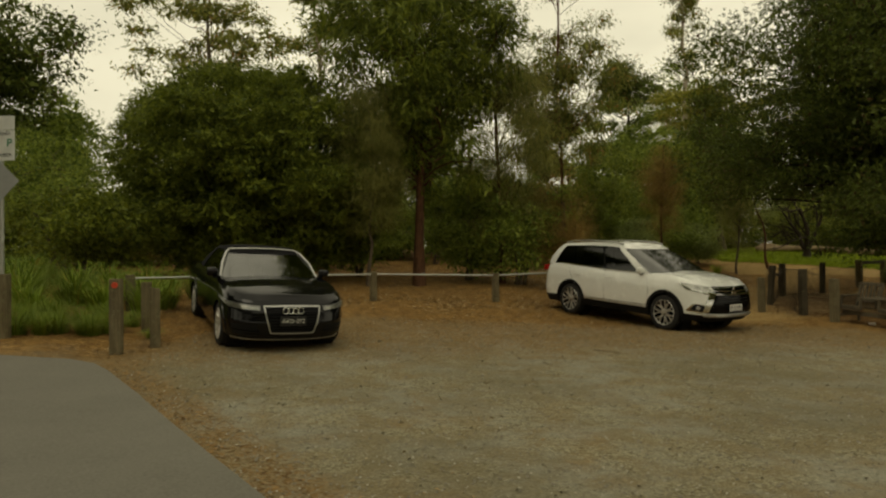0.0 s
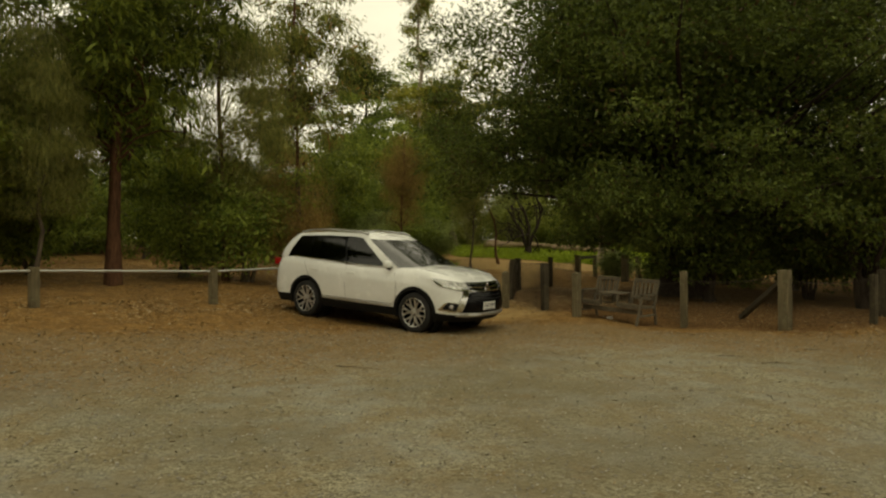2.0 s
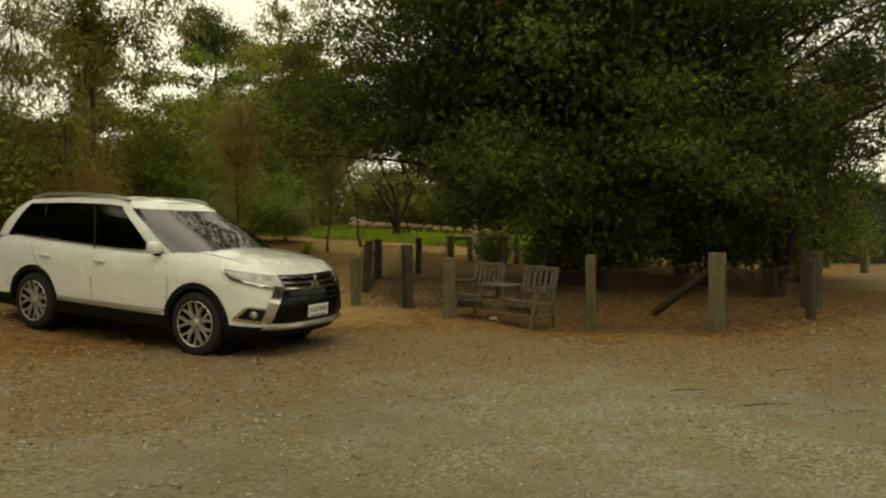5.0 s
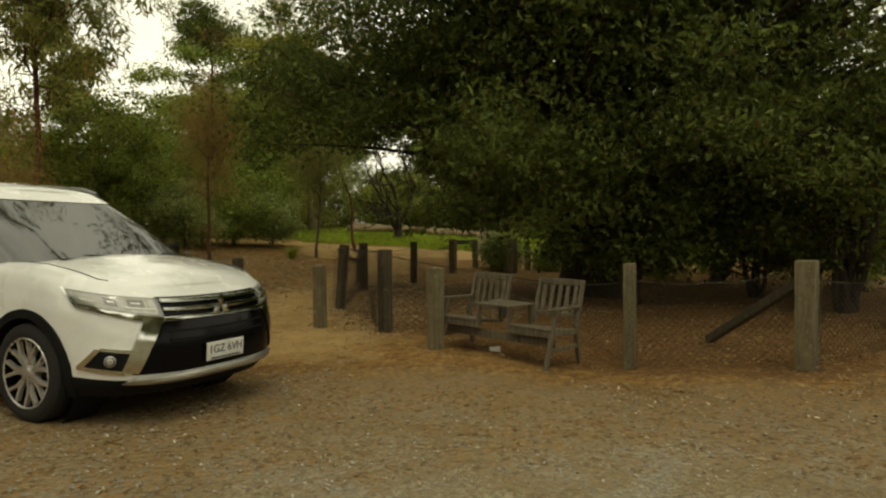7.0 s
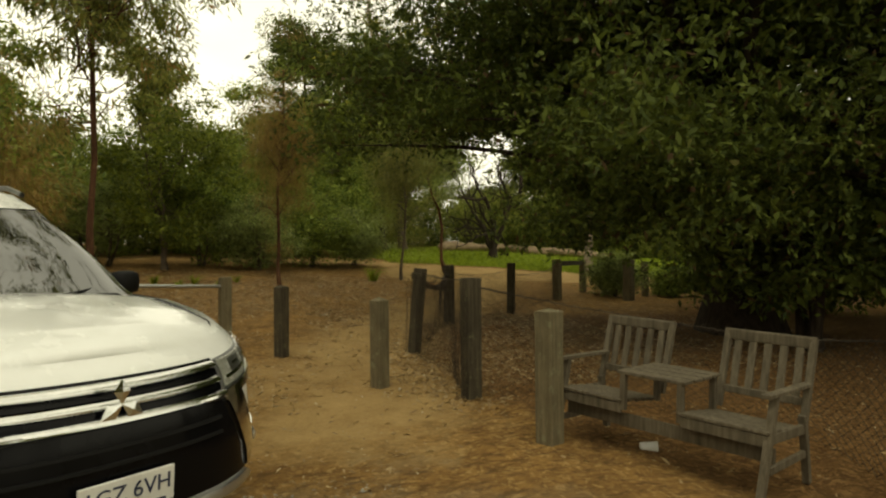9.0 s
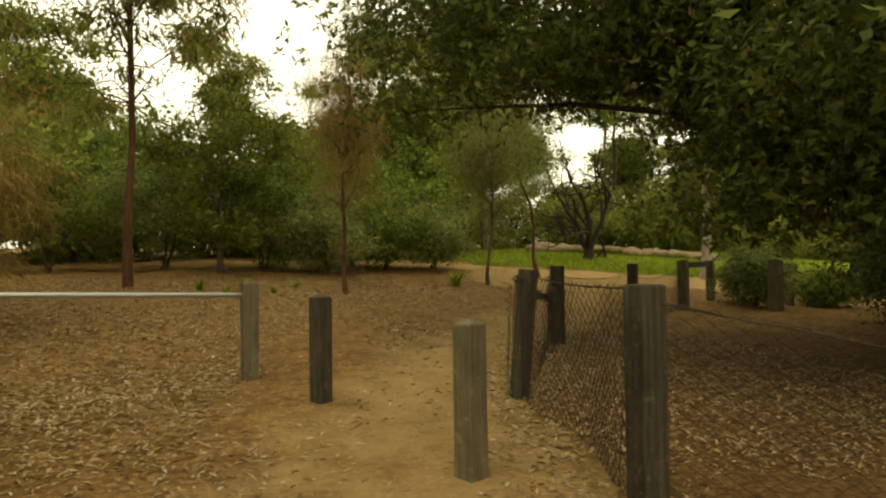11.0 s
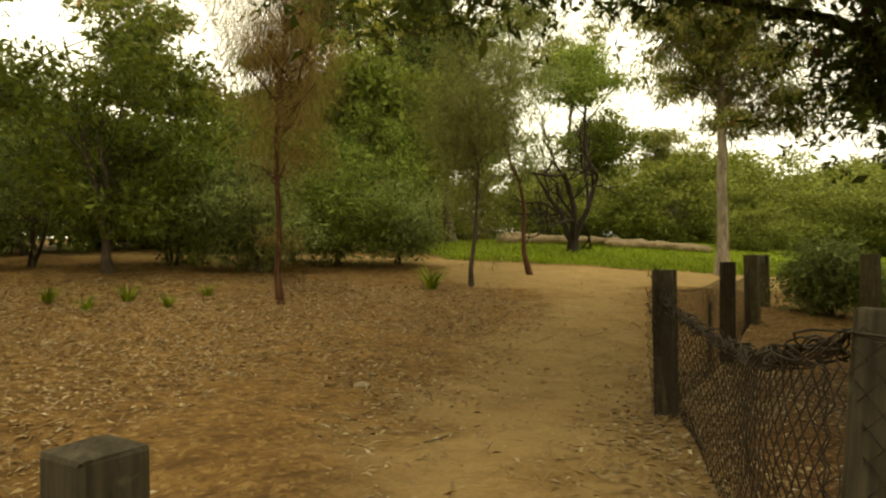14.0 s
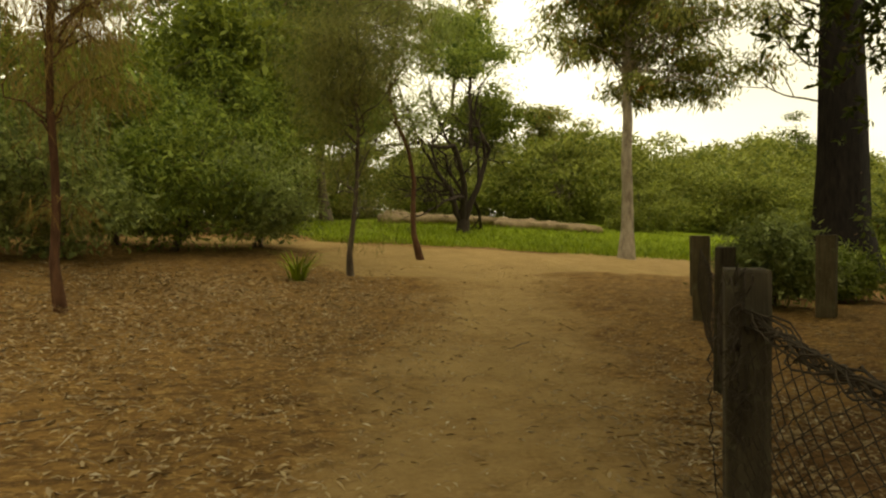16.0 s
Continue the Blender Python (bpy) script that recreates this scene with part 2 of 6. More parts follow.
# ---- building helpers ----
def soft(v, w=1.0):
    return w * np.logaddexp(0.0, np.asarray(v, float) / w)


def ground_z(x, y):
    """Height of the ground: a flat car park that rises gently to the north-west and beyond the path."""
    x, y = np.asarray(x, float), np.asarray(y, float)
    u = -0.55 * x + 0.83 * y
    rise = soft(u - 9.5) - soft(u - 21.5, 1.5)
    z = 0.08 * rise - 0.02 * (soft(9.0 - u) - soft(2.0 - u))
    west = soft(2.0 - x) - soft(-8.0 - x)
    z = z + 0.04 * west * np.exp(-((y - 12.0) / 12.0) ** 2)
    z = z + 0.05 * (soft(y - 28.0, 2.0) - soft(y - 60.0, 4.0))
    z = z + 0.16 / (1.0 + np.exp(np.clip((y - 4.0) / 1.3, -50, 50)))
    z = z - 0.07 * np.exp(-((x - 4.65) ** 2 + (y - 15.65) ** 2) / 7.0)
    z = z - 0.13 * np.exp(-((x - 7.0) ** 2 + (y - 20.4) ** 2) / 3.0)
    z = z - 0.10 * np.exp(-((x - 9.9) ** 2 + (y - 13.15) ** 2) / 1.1)
    run = np.clip((y - 18.0) / 10.0, 0, 1)
    gap = (x - 8.3 - 5.3 * run) * 0.88
    z = z - 0.21 * np.exp(-(gap / 2.6) ** 2) * np.clip((y - 20.8) / 3.0, 0, 1) * np.clip((33.0 - y) / 4.0, 0, 1)
    return z


def gz(x, y):
    return float(ground_z(x, y))


def link(name, me, parent=None, label="", smooth=False):
    ob = new(name, me)
    if smooth:
        me.shade_smooth()
    if parent is not None:
        ob.parent = parent
    if label:
        ob["label"] = label
    return ob


def part(name, bm, material, parent=None, label="", smooth=False):
    me = bpy.data.meshes.new(name)
    bm.to_mesh(me)
    bm.free()
    me.materials.append(material)
    return link(name, me, parent, label, smooth)


def thing(name, label, category, m=None, group="", kind=""):
    ob = new(name)
    ob.empty_display_size = 0.2
    if m is not None:
        ob.matrix_basis = m
    return tagged(ob, label, category, group, kind)


def mesh_np(name, verts, faces, material, smooth=False):
    """A mesh from arrays of corners and of equal-sided faces."""
    verts, faces = np.ascontiguousarray(verts, np.float32), np.ascontiguousarray(faces, np.int32)
    me = bpy.data.meshes.new(name)
    n, k = faces.shape
    me.vertices.add(len(verts))
    me.vertices.foreach_set("co", verts.ravel())
    me.loops.add(n * k)
    me.loops.foreach_set("vertex_index", faces.ravel())
    me.polygons.add(n)
    me.polygons.foreach_set("loop_start", np.arange(0, n * k, k, dtype=np.int32))
    me.update(calc_edges=True)
    me.materials.append(material)
    if smooth:
        me.shade_smooth()
    return me


def box_bm(bm, size, centre=(0, 0, 0), rot=None, bevel=0.0):
    m = Matrix.Translation(centre) @ (rot.to_4x4() if rot else Matrix.Identity(4)) @ Matrix.Diagonal((*size, 1))
    made = bmesh.ops.create_cube(bm, size=1.0, matrix=m)
    if bevel:
        es = list({e for v in made["verts"] for e in v.link_edges})
        bmesh.ops.bevel(bm, geom=es, offset=bevel, segments=2, affect="EDGES", profile=0.6)
    return bm


def bar(a, b, w, h, bevel=0.004, up=(0, 0, 1)):
    """A bevelled bar between two points."""
    a, b = Vector(a), Vector(b)
    d = b - a
    q = d.to_track_quat("X", "Z").to_matrix()
    return box_bm(bmesh.new(), (d.length, w, h), (a + b) / 2, q, bevel)


def tubes(paths, sides=6):
    """Corners and faces of tapered tubes: each path is (points, radii)."""
    vs, fs, base = [], [], 0
    ang = np.linspace(0, 2 * np.pi, sides, endpoint=False)
    for pts, rad in paths:
        pts, rad = np.asarray(pts, float), np.asarray(rad, float)
        n = len(pts)
        tang = np.gradient(pts, axis=0)
        tang /= np.linalg.norm(tang, axis=1, keepdims=True) + 1e-9
        ref = np.where(np.abs(tang[:, 2:3]) > 0.9, [[1.0, 0, 0]], [[0, 0, 1.0]])
        a = np.cross(tang, ref)
        a /= np.linalg.norm(a, axis=1, keepdims=True) + 1e-9
        b = np.cross(tang, a)
        ring = pts[:, None] + rad[:, None, None] * (np.cos(ang)[None, :, None] * a[:, None] + np.sin(ang)[None, :, None] * b[:, None])
        vs.append(ring.reshape(-1, 3))
        i = np.arange(n - 1)[:, None] * sides + base
        j = np.arange(sides)[None, :]
        k = (j + 1) % sides
        fs.append(np.stack([i + j, i + k, i + k + sides, i + j + sides], -1).reshape(-1, 4))
        base += n * sides
    return np.concatenate(vs), np.concatenate(fs)


def unit(v):
    return v / (np.linalg.norm(v, axis=-1, keepdims=True) + 1e-9)


def leaf_quads(rng, pos, length, width, droop, out=None, spread=1.0):
    """Kite-shaped leaves at the places given."""
    n = len(pos)
    d = unit(rng.normal(size=(n, 3))) * spread + np.array([0, 0, -droop])
    if out is not None:
        d = d + out
    d = unit(d)
    side = unit(np.cross(d, unit(rng.normal(size=(n, 3)))))
    ln = length * rng.uniform(0.6, 1.35, (n, 1))
    wd = width * rng.uniform(0.7, 1.25, (n, 1)) / 2
    bend = np.cross(d, side) * ln * 0.08
    v = np.stack([pos, pos + d * ln * 0.45 + side * wd + bend, pos + d * ln, pos + d * ln * 0.45 - side * wd + bend], 1)
    return v.reshape(-1, 3), np.arange(4 * n).reshape(n, 4)


def wander(rng, a, b, n, amp, sag=0.0):
    t = np.linspace(0, 1, n)[:, None]
    p = np.asarray(a) * (1 - t) + np.asarray(b) * t
    w = np.cumsum(rng.normal(size=(n, 3)), 0)
    w = w - t * w[-1]
    p = p + w * amp * np.sin(np.pi * t) ** 0.5
    p[:, 2] -= (4 * t * (1 - t))[:, 0] * sag
    return p


def lobes(rng, dirs, amount, count=14):
    """Uneven outline: how far the crown reaches along each direction."""
    c = unit(rng.normal(size=(count, 3)))
    return 1 - amount + amount * 1.35 * np.max(np.clip(dirs @ c.T, 0, 1) ** 6, 1)


def crown_clumps(rng, n, centre, radii, floor, amount, shell=0.38):
    d = unit(rng.normal(size=(n * 3, 3)))
    r = rng.uniform(0.08, 1, (len(d), 1)) ** shell * lobes(rng, d, amount)[:, None]
    c = np.asarray(centre) + d * r * np.asarray(radii)
    c = c[c[:, 2] > floor][:n]
    return c


def tree(name, x, y, height, trunk, crown, leaf, bark, leaves, label, category="tree", seed=1, group="",
         clumps=60, clump_r=0.6, per=200, size=(0.14, 0.05), droop=0.4, uneven=0.5, lean=(0, 0), fork=0.3, limbs=0.5, floor=0.5,
         flat=0.6, stems=1, top=0.85, sides=7, shell=0.38, tuft=1.0, core=30, core_k=1.0, bend=1.0, extra=(), prune=None, sprig=0, inner=(0, 0, 0.3), split=False):
    """A tree: tapered trunk with limbs and a crown of many leaves in clumps. crown: (centre height, radius across, radius up, shift x, shift y)."""
    rng = np.random.default_rng(seed)
    z0 = gz(x, y)
    cz, rx, rz, sx, sy = crown
    cl = crown_clumps(rng, clumps, (sx, sy, cz), (rx, rx, rz), floor, uneven, shell)
    if len(extra):
        cl = np.concatenate([cl, np.asarray(extra, float)])
    if prune is not None:
        cl = cl[~prune(cl)]
    paths, spine = [], None
    for k in range(stems):
        off = rng.normal(size=2) * (0.0 if stems == 1 else 0.3 * rx)
        end = (lean[0] + sx * 0.6 + off[0], lean[1] + sy * 0.6 + off[1], height * top * rng.uniform(0.85, 1.0) if stems > 1 else height * top)
        foot = (0, 0, -0.08) if stems == 1 else (*(rng.normal(size=2) * trunk * 1.2), -0.08)
        sp = wander(rng, foot, end, 12, 0.012 * height * bend)
        t = np.linspace(0, 1, 12)
        rad = trunk * (1 - (0.85 if bend > 0.5 else 0.6) * t) * (1 + 0.55 * np.exp(-t * 22))
        paths.append((sp, rad))
        spine = sp if spine is None else spine
        for c in cl[k::stems]:
            if rng.random() > limbs:
                continue
            lo = max(fork * height, c[2] - 0.55 * np.hypot(c[0], c[1]) - 0.4 * clump_r)
            f = np.clip(lo / max(end[2], 0.1), 0.02, 0.97)
            a = np.array([np.interp(f, t, sp[:, i]) for i in range(3)])
            ra = np.interp(f, t, rad) * rng.uniform(0.16, 0.38)
            p = wander(rng, a, c, 7, 0.05 * clump_r + 0.012 * height, -0.06 * np.linalg.norm(c - a))
            paths.append((p, np.linspace(max(ra, 0.012), 0.006, 7)))
    home = thing(name, label, category, pose(x, y, z0), group)
    v, f = tubes(paths[:1] if split else paths, sides)
    link("trunk", mesh_np("trunk", v, f, bark, True), home)
    for p in paths[1:] if split else ():
        v, f = tubes([p], sides)
        link("branch", mesh_np("branch", v, f, bark, True), home)
    if per:
        n_at = per // sprig if sprig else per
        pos = np.repeat(cl, n_at, 0) + np.clip(rng.normal(size=(len(cl) * n_at, 3)), -1.7, 1.7) * clump_r * np.array([1, 1, flat]) * np.repeat(rng.uniform(0.55, 1.2, (len(cl), 1)), n_at, 0) * 0.62
        keep = pos[:, 2] > 0.05
        pos = pos[keep]
        out = unit(pos - np.repeat(cl, n_at, 0)[keep]) * 0.5 * tuft
        if sprig:
            # leaves set in whorls along short shoots that point outwards and up
            away = unit(out + 0.35 * unit(pos - np.array([sx, sy, cz])) + np.array([0, 0, 0.25 - 0.5 * droop]) + 0.35 * rng.normal(size=pos.shape))
            away = np.repeat(away, sprig, 0)
            pos = np.repeat(pos, sprig, 0) + away * size[0] * 1.6 * rng.uniform(0, 1, (len(away), 1))
            v, f = leaf_quads(rng, pos, size[0], size[1], 0.0, away * 0.75)
        else:
            v, f = leaf_quads(rng, pos, size[0], size[1], droop, out)
        if core:
            heart = np.repeat(cl, core, 0) + rng.normal(size=(len(cl) * core, 3)) * clump_r * np.array([1, 1, flat]) * 0.36
            heart = heart[heart[:, 2] > 0.1]
            v2, f2 = leaf_quads(rng, heart, (size[0] * 1.5 + 0.03) * core_k, max(size[1] * 2.2, 0.05) * core_k, droop)
            v, f = np.concatenate([v, v2]), np.concatenate([f, f2 + len(v)])
        if inner[0]:
            # the shaded heart of the crown
            d = unit(rng.normal(size=(inner[0], 3)))
            at = np.array([sx, sy, cz]) + d * rng.uniform(0.15, 0.72, (len(d), 1)) * np.array([rx, rx, rz])
            at = at[at[:, 2] > max(floor + 0.4, inner[2])]
            if prune is not None:
                at = at[~prune(at)]
            deep = np.repeat(at, inner[1], 0) + rng.normal(size=(len(at) * inner[1], 3)) * clump_r * 0.6
            v2, f2 = leaf_quads(rng, deep, 0.17, 0.075, droop)
            v, f = np.concatenate([v, v2]), np.concatenate([f, f2 + len(v)])
        link("crown", mesh_np("crown", v, f, leaves), home)
    return home


def tuft_mesh(rng, n, height, spread, width, material, curve=0.5):
    """A clump of strappy blades."""
    a = rng.uniform(0, 2 * np.pi, n)
    r0 = rng.uniform(0, 0.18 * spread, n)
    ln = height * rng.uniform(0.5, 1.1, n)
    sp = spread * rng.uniform(0.2, 1.0, n)
    d = np.stack([np.cos(a), np.sin(a)], 1)
    side = np.stack([-d[:, 1], d[:, 0], np.zeros(n)], 1)
    rows = []
    for t in (0, 0.35, 0.7, 1.0):
        q = r0 + sp * t ** 1.6
        z = ln * (t - curve * 0.75 * t ** 3)
        w = width * (1 - t * 0.92) / 2
        c = np.concatenate([d * q[:, None], z[:, None]], 1)
        rows += [c - side * w, c + side * w]
    v = np.stack(rows, 1).reshape(-1, 3)
    b = np.arange(n)[:, None, None] * 8
    f = (b + np.array([[0, 1, 3, 2], [2, 3, 5, 4], [4, 5, 7, 6]])[None]).reshape(-1, 4)
    return mesh_np("blades", v, f, material)


# ---- ground: one sheet out to the horizon ----
def smooth_step(v, a, b):
    t = np.clip((v - a) / (b - a), 0, 1)
    return t * t * (3 - 2 * t)


def poly_dist(x, y, pts):
    best = np.full(np.shape(x), 1e9)
    for (ax, ay), (bx, by) in zip(pts, pts[1:]):
        dx, dy = bx - ax, by - ay
        t = np.clip(((x - ax) * dx + (y - ay) * dy) / (dx * dx + dy * dy), 0, 1)
        best = np.minimum(best, np.hypot(x - ax - t * dx, y - ay - t * dy))
    return best


PARK_EDGE = ((-60, 8.0), (-6, 8.4), (-4.2, 9.6), (-3.6, 12.2), (-1.2, 13.6), (2.0, 14.2), (5.4, 14.9), (7.4, 14.6), (8.4, 13.5), (9.4, 12.6), (11.0, 11.4), (14.0, 11.0), (17.5, 12.4), (20.0, 14.6), (26.0, 18.0), (60, 26))
PATH_LINE = ((7.7, 16.2), (8.3, 18.6), (9.7, 21.2), (11.9, 24.2), (14.6, 27.8), (17.2, 31.2), (15.2, 33.4), (10.0, 36.0), (2.0, 38.0))
axis_x = np.concatenate([-60 - np.geomspace(1, 900, 14)[::-1], np.arange(-60, -14, 2.0), np.arange(-14, 24, 0.2), np.arange(24, 60, 2.0), 60 + np.geomspace(1, 900, 14)])
axis_y = np.concatenate([-40 - np.geomspace(1, 900, 12)[::-1], np.arange(-40, -2, 2.0), np.arange(-2, 36, 0.2), np.arange(36, 80, 2.0), 80 + np.geomspace(1, 900, 14)])
gx, gy = np.meshgrid(axis_x, axis_y, indexing="ij")
rough_mask = smooth_step(np.interp(gx, *zip(*PARK_EDGE)) - gy, 2.2, -1.4)
rng = np.random.default_rng(5)
bumps = np.zeros_like(gx)
for k in range(40):
    fr = rng.uniform(0.5, 5.0)
    an, ph = rng.uniform(0, 2 * np.pi, 2)
    bumps += np.sin(fr * (np.cos(an) * gx + np.sin(an) * gy) + ph) / fr
path_d = poly_dist(gx, gy, PATH_LINE)
gz_grid = ground_z(gx, gy) + 0.010 * bumps * (0.15 + 0.85 * rough_mask * smooth_step(path_d, 0.3, 1.4))
gz_grid += rng.normal(size=gx.shape) * 0.010 * rough_mask * smooth_step(path_d, 0.5, 1.5)
nx, ny = gx.shape
gi = (np.arange(nx - 1)[:, None] * ny + np.arange(ny - 1)[None, :])
gf = np.stack([gi, gi + ny, gi + ny + 1, gi + 1], -1).reshape(-1, 4)
gme = mesh_np("ground", np.stack([gx, gy, gz_grid], -1).reshape(-1, 3), gf, GROUND, True)
gravel_mask = 1 - rough_mask
dirt_mask = 0.62 * smooth_step(path_d, 2.7, 0.2)
dirt_mask = np.maximum(dirt_mask, smooth_step(poly_dist(gx, gy, ((15.0, 31.5), (19.0, 31.2), (25.0, 31.0))), 2.4, 1.0))
front = 34.6 - 0.30 * (gx - 15.5)
grass_mask = smooth_step(gy - front, -0.4, 0.6) * smooth_step(gx, 13.5, 16.0) * smooth_step(gx, 60, 50) * smooth_step(gy, 70, 60)
SLAB_EDGE = ((5.2, -4.6), (1.7, 0.2), (-1.15, 4.15), (-3.2, 6.9), (-4.35, 8.25))
litter_mask = np.maximum(smooth_step(np.interp(gx, *zip(*PARK_EDGE)) - gy, 7.0, 0.3), 1.1 * smooth_step(poly_dist(gx, gy, SLAB_EDGE), 0.9, 0.1)) * gravel_mask
# leaf mould area behind the fence, also darkened for the evergreen's shade
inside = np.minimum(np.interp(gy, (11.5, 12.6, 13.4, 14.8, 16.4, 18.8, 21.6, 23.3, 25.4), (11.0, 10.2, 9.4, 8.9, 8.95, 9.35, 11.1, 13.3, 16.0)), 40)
mould_shade_mask = smooth_step(gx - inside, -0.5, 0.6) * smooth_step(gx, 24, 18) * smooth_step(gy, 11.0, 12.4) * smooth_step(gy, 25, 20)
for nm, arr in (("mould_shade", mould_shade_mask), ("gravel", gravel_mask), ("dirt", dirt_mask * (1 - grass_mask)), ("grass", grass_mask), ("litter", litter_mask)):
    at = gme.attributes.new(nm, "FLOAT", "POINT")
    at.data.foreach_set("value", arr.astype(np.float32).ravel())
tagged(link("ground", gme), "gravel car park, brown mulch, dirt path and grass", "ground", kind="structure")

# concrete path that the walk starts on
bm = bmesh.new()
edge_pts = [(5.2, -4.6), (1.7, 0.2), (-1.15, 4.15), (-3.2, 6.9), (-4.0, 7.9), (-4.35, 8.25), (-4.75, 8.42), (-9.0, 8.55), (-16.0, 8.7), (-16.0, -9.0), (2.0, -9.0)]
top_v = [bm.verts.new((px, py, gz(px, py) + 0.035)) for px, py in edge_pts]
bm.faces.new(top_v)
bmesh.ops.triangulate(bm, faces=bm.faces)
for _ in range(4):
    bmesh.ops.subdivide_edges(bm, edges=[e for e in bm.edges if e.calc_length() > 0.7], cuts=1)
    bmesh.ops.triangulate(bm, faces=bm.faces)
for v in bm.verts:
    v.co.z = gz(v.co.x, v.co.y) + 0.035
got = bmesh.ops.extrude_face_region(bm, geom=list(bm.faces))
bmesh.ops.translate(bm, vec=(0, 0, -0.12), verts=[v for v in got["geom"] if isinstance(v, bmesh.types.BMVert)])
bmesh.ops.recalc_face_normals(bm, faces=bm.faces)
tagged(part("pavement", bm, CONCRETE), "pale grey concrete path beside the gravel", "pavement", kind="structure")

# ---- trees and shrubs ----
# the broad dark evergreen that shades the bench
rng = np.random.default_rng(77)
hang = []
for k in range(30):
    an, rr = rng.uniform(radians(174), radians(225)), rng.uniform(2.2, 4.6)
    hang.append((rr * np.cos(an), rr * np.sin(an), rng.uniform(1.7, 3.0)))
for k in range(26):
    an, rr = rng.uniform(radians(200), radians(300)), rng.uniform(2.5, 6.5)
    hang.append((rr * np.cos(an), rr * np.sin(an), rng.uniform(2.3, 3.6)))
for k in range(80):
    an, rr = rng.uniform(radians(116), radians(170)), rng.uniform(3.2, 7.6)
    hang.append((rr * np.cos(an), rr * np.sin(an), rng.uniform(3.4, 5.6)))
for k in range(95):
    py = rng.uniform(0.2, 3.0)
    hang.append((rng.uniform(min(max(-3.5, 1.9 * (py - 0.25) - 5.6, 1.43 * py - 5.1), -0.5), 0.2), py, rng.uniform(2.7, 3.9)))
for k in range(170):
    an, rr = rng.uniform(radians(-85), radians(0)), rng.uniform(4.0, 9.4)
    hang.append((rr * np.cos(an), rr * np.sin(an), rng.uniform(3.0, 10.0)))


def over_path(c):
    """Clumps that would hang into the path or the open sky north of the tree."""
    clear = 2.3 + 0.34 * np.hypot(c[:, 0] + 7.3, c[:, 1])
    north = (c[:, 1] > 0.3) & (c[:, 0] < 4) & (c[:, 2] < clear)
    spare = (c[:, 0] > -3.7) & (c[:, 0] + 6.8 > 1.9 * (c[:, 1] - 0.25)) & (c[:, 2] > 2.55) & (c[:, 1] < 3.2)
    north &= ~spare
    return north | ((c[:, 0] < -5.4) & (c[:, 2] < 3.3)) | ((c[:, 1] > 5.2) & (c[:, 2] < 5.5) & (c[:, 0] > -3.0))


tree("evergreen_tree", 15.7, 19.3, 13.5, 0.55, (7.6, 7.4, 6.3, -0.3, -0.2), None, BARK_DARK, LEAF_DARK,
     "broad dark evergreen tree with drooping branches over the bench", seed=3, clumps=380, clump_r=1.10, per=720, size=(0.088, 0.031), droop=0.35,
     uneven=0.42, fork=0.13, limbs=0.34, floor=2.3, flat=0.46, sides=7, shell=0.42, extra=hang, prune=over_path, core=110, core_k=0.95, sprig=9, inner=(440, 230, 3.6))
tree("multi_stem_shrub", 15.2, 17.6, 4.2, 0.10, (2.0, 1.6, 1.9, 0, 0), None, BARK_DARK, LEAF_DARK, "dark shrub with several stems under the evergreen", "shrub",
     seed=8, clumps=46, clump_r=0.6, per=170, size=(0.13, 0.05), floor=0.25, stems=4, uneven=0.4)
tree("multi_stem_shrub", 17.6, 14.6, 5.0, 0.09, (2.4, 2.5, 2.1, 0.3, 0.2), None, BARK_DARK, LEAF_DARK, "dark sprawling shrub beside the car park fence", "shrub",
     seed=9, clumps=70, clump_r=0.65, per=190, size=(0.12, 0.045), floor=0.4, stems=6, uneven=0.45)
tree("spreading_shrub", 21.5, 20.0, 6.0, 0.12, (3.2, 3.0, 2.6, 0, 0), None, BARK_GREY, LEAF_GREEN, "green leafy shrub behind the evergreen", "shrub", seed=10, clumps=80, clump_r=0.75, per=150,
     size=(0.16, 0.06), floor=0.3, stems=4)

for x, y, h, r, lf, sd in ((19.2, 22.2, 2.6, 1.8, LEAF_DARK, 111), (18.6, 17.0, 3.4, 1.9, LEAF_DARK, 112), (22.6, 16.6, 3.4, 2.3, LEAF_GREEN, 113), (25.2, 19.2, 4.0, 2.6, LEAF_GREEN, 114), (22.0, 23.6, 2.6, 2.1, LEAF_DARK, 115), (26.0, 23.8, 3.4, 2.4, LEAF_GREEN, 116)):
    tree("spreading_shrub", x, y, h, 0.06, (h * 0.5, r, h * 0.5, 0, 0), None, BARK_DARK, lf, "dark shrub in the shade of the evergreen" if lf is LEAF_DARK else "green leafy shrub behind the evergreen", "shrub", seed=sd,
         clumps=int(26 + 16 * r), clump_r=0.6, per=200, size=(0.12, 0.04), floor=0.1, stems=4, uneven=0.4)

# along the rail
tree("wattle_tree", -6.0, 21.2, 6.9, 0.16, (3.4, 4.2, 3.4, 0, 0), None, BARK_DARK, LEAF_OLIVE, "round dense olive-green wattle behind the rail", seed=11, clumps=560, clump_r=0.50, per=300, core=60, core_k=1.35,
     size=(0.085, 0.026), floor=0.2, uneven=0.13, shell=0.12, sprig=6, inner=(340, 220, 0.6), stems=3, flat=0.55, limbs=0.2)
tree("sheoak_tree", -0.75, 20.6, 17.0, 0.15, (9.4, 3.0, 7.6, 0.1, 0.4), None, BARK_RED, LEAF_OLIVE, "tall sheoak with red-brown trunk and dense drooping foliage", seed=12, clumps=330, clump_r=0.82, per=300,
     size=(0.17, 0.026), core=44, core_k=1.4, droop=0.9, floor=2.2, uneven=0.3, fork=0.2, top=0.95, bend=0.4)
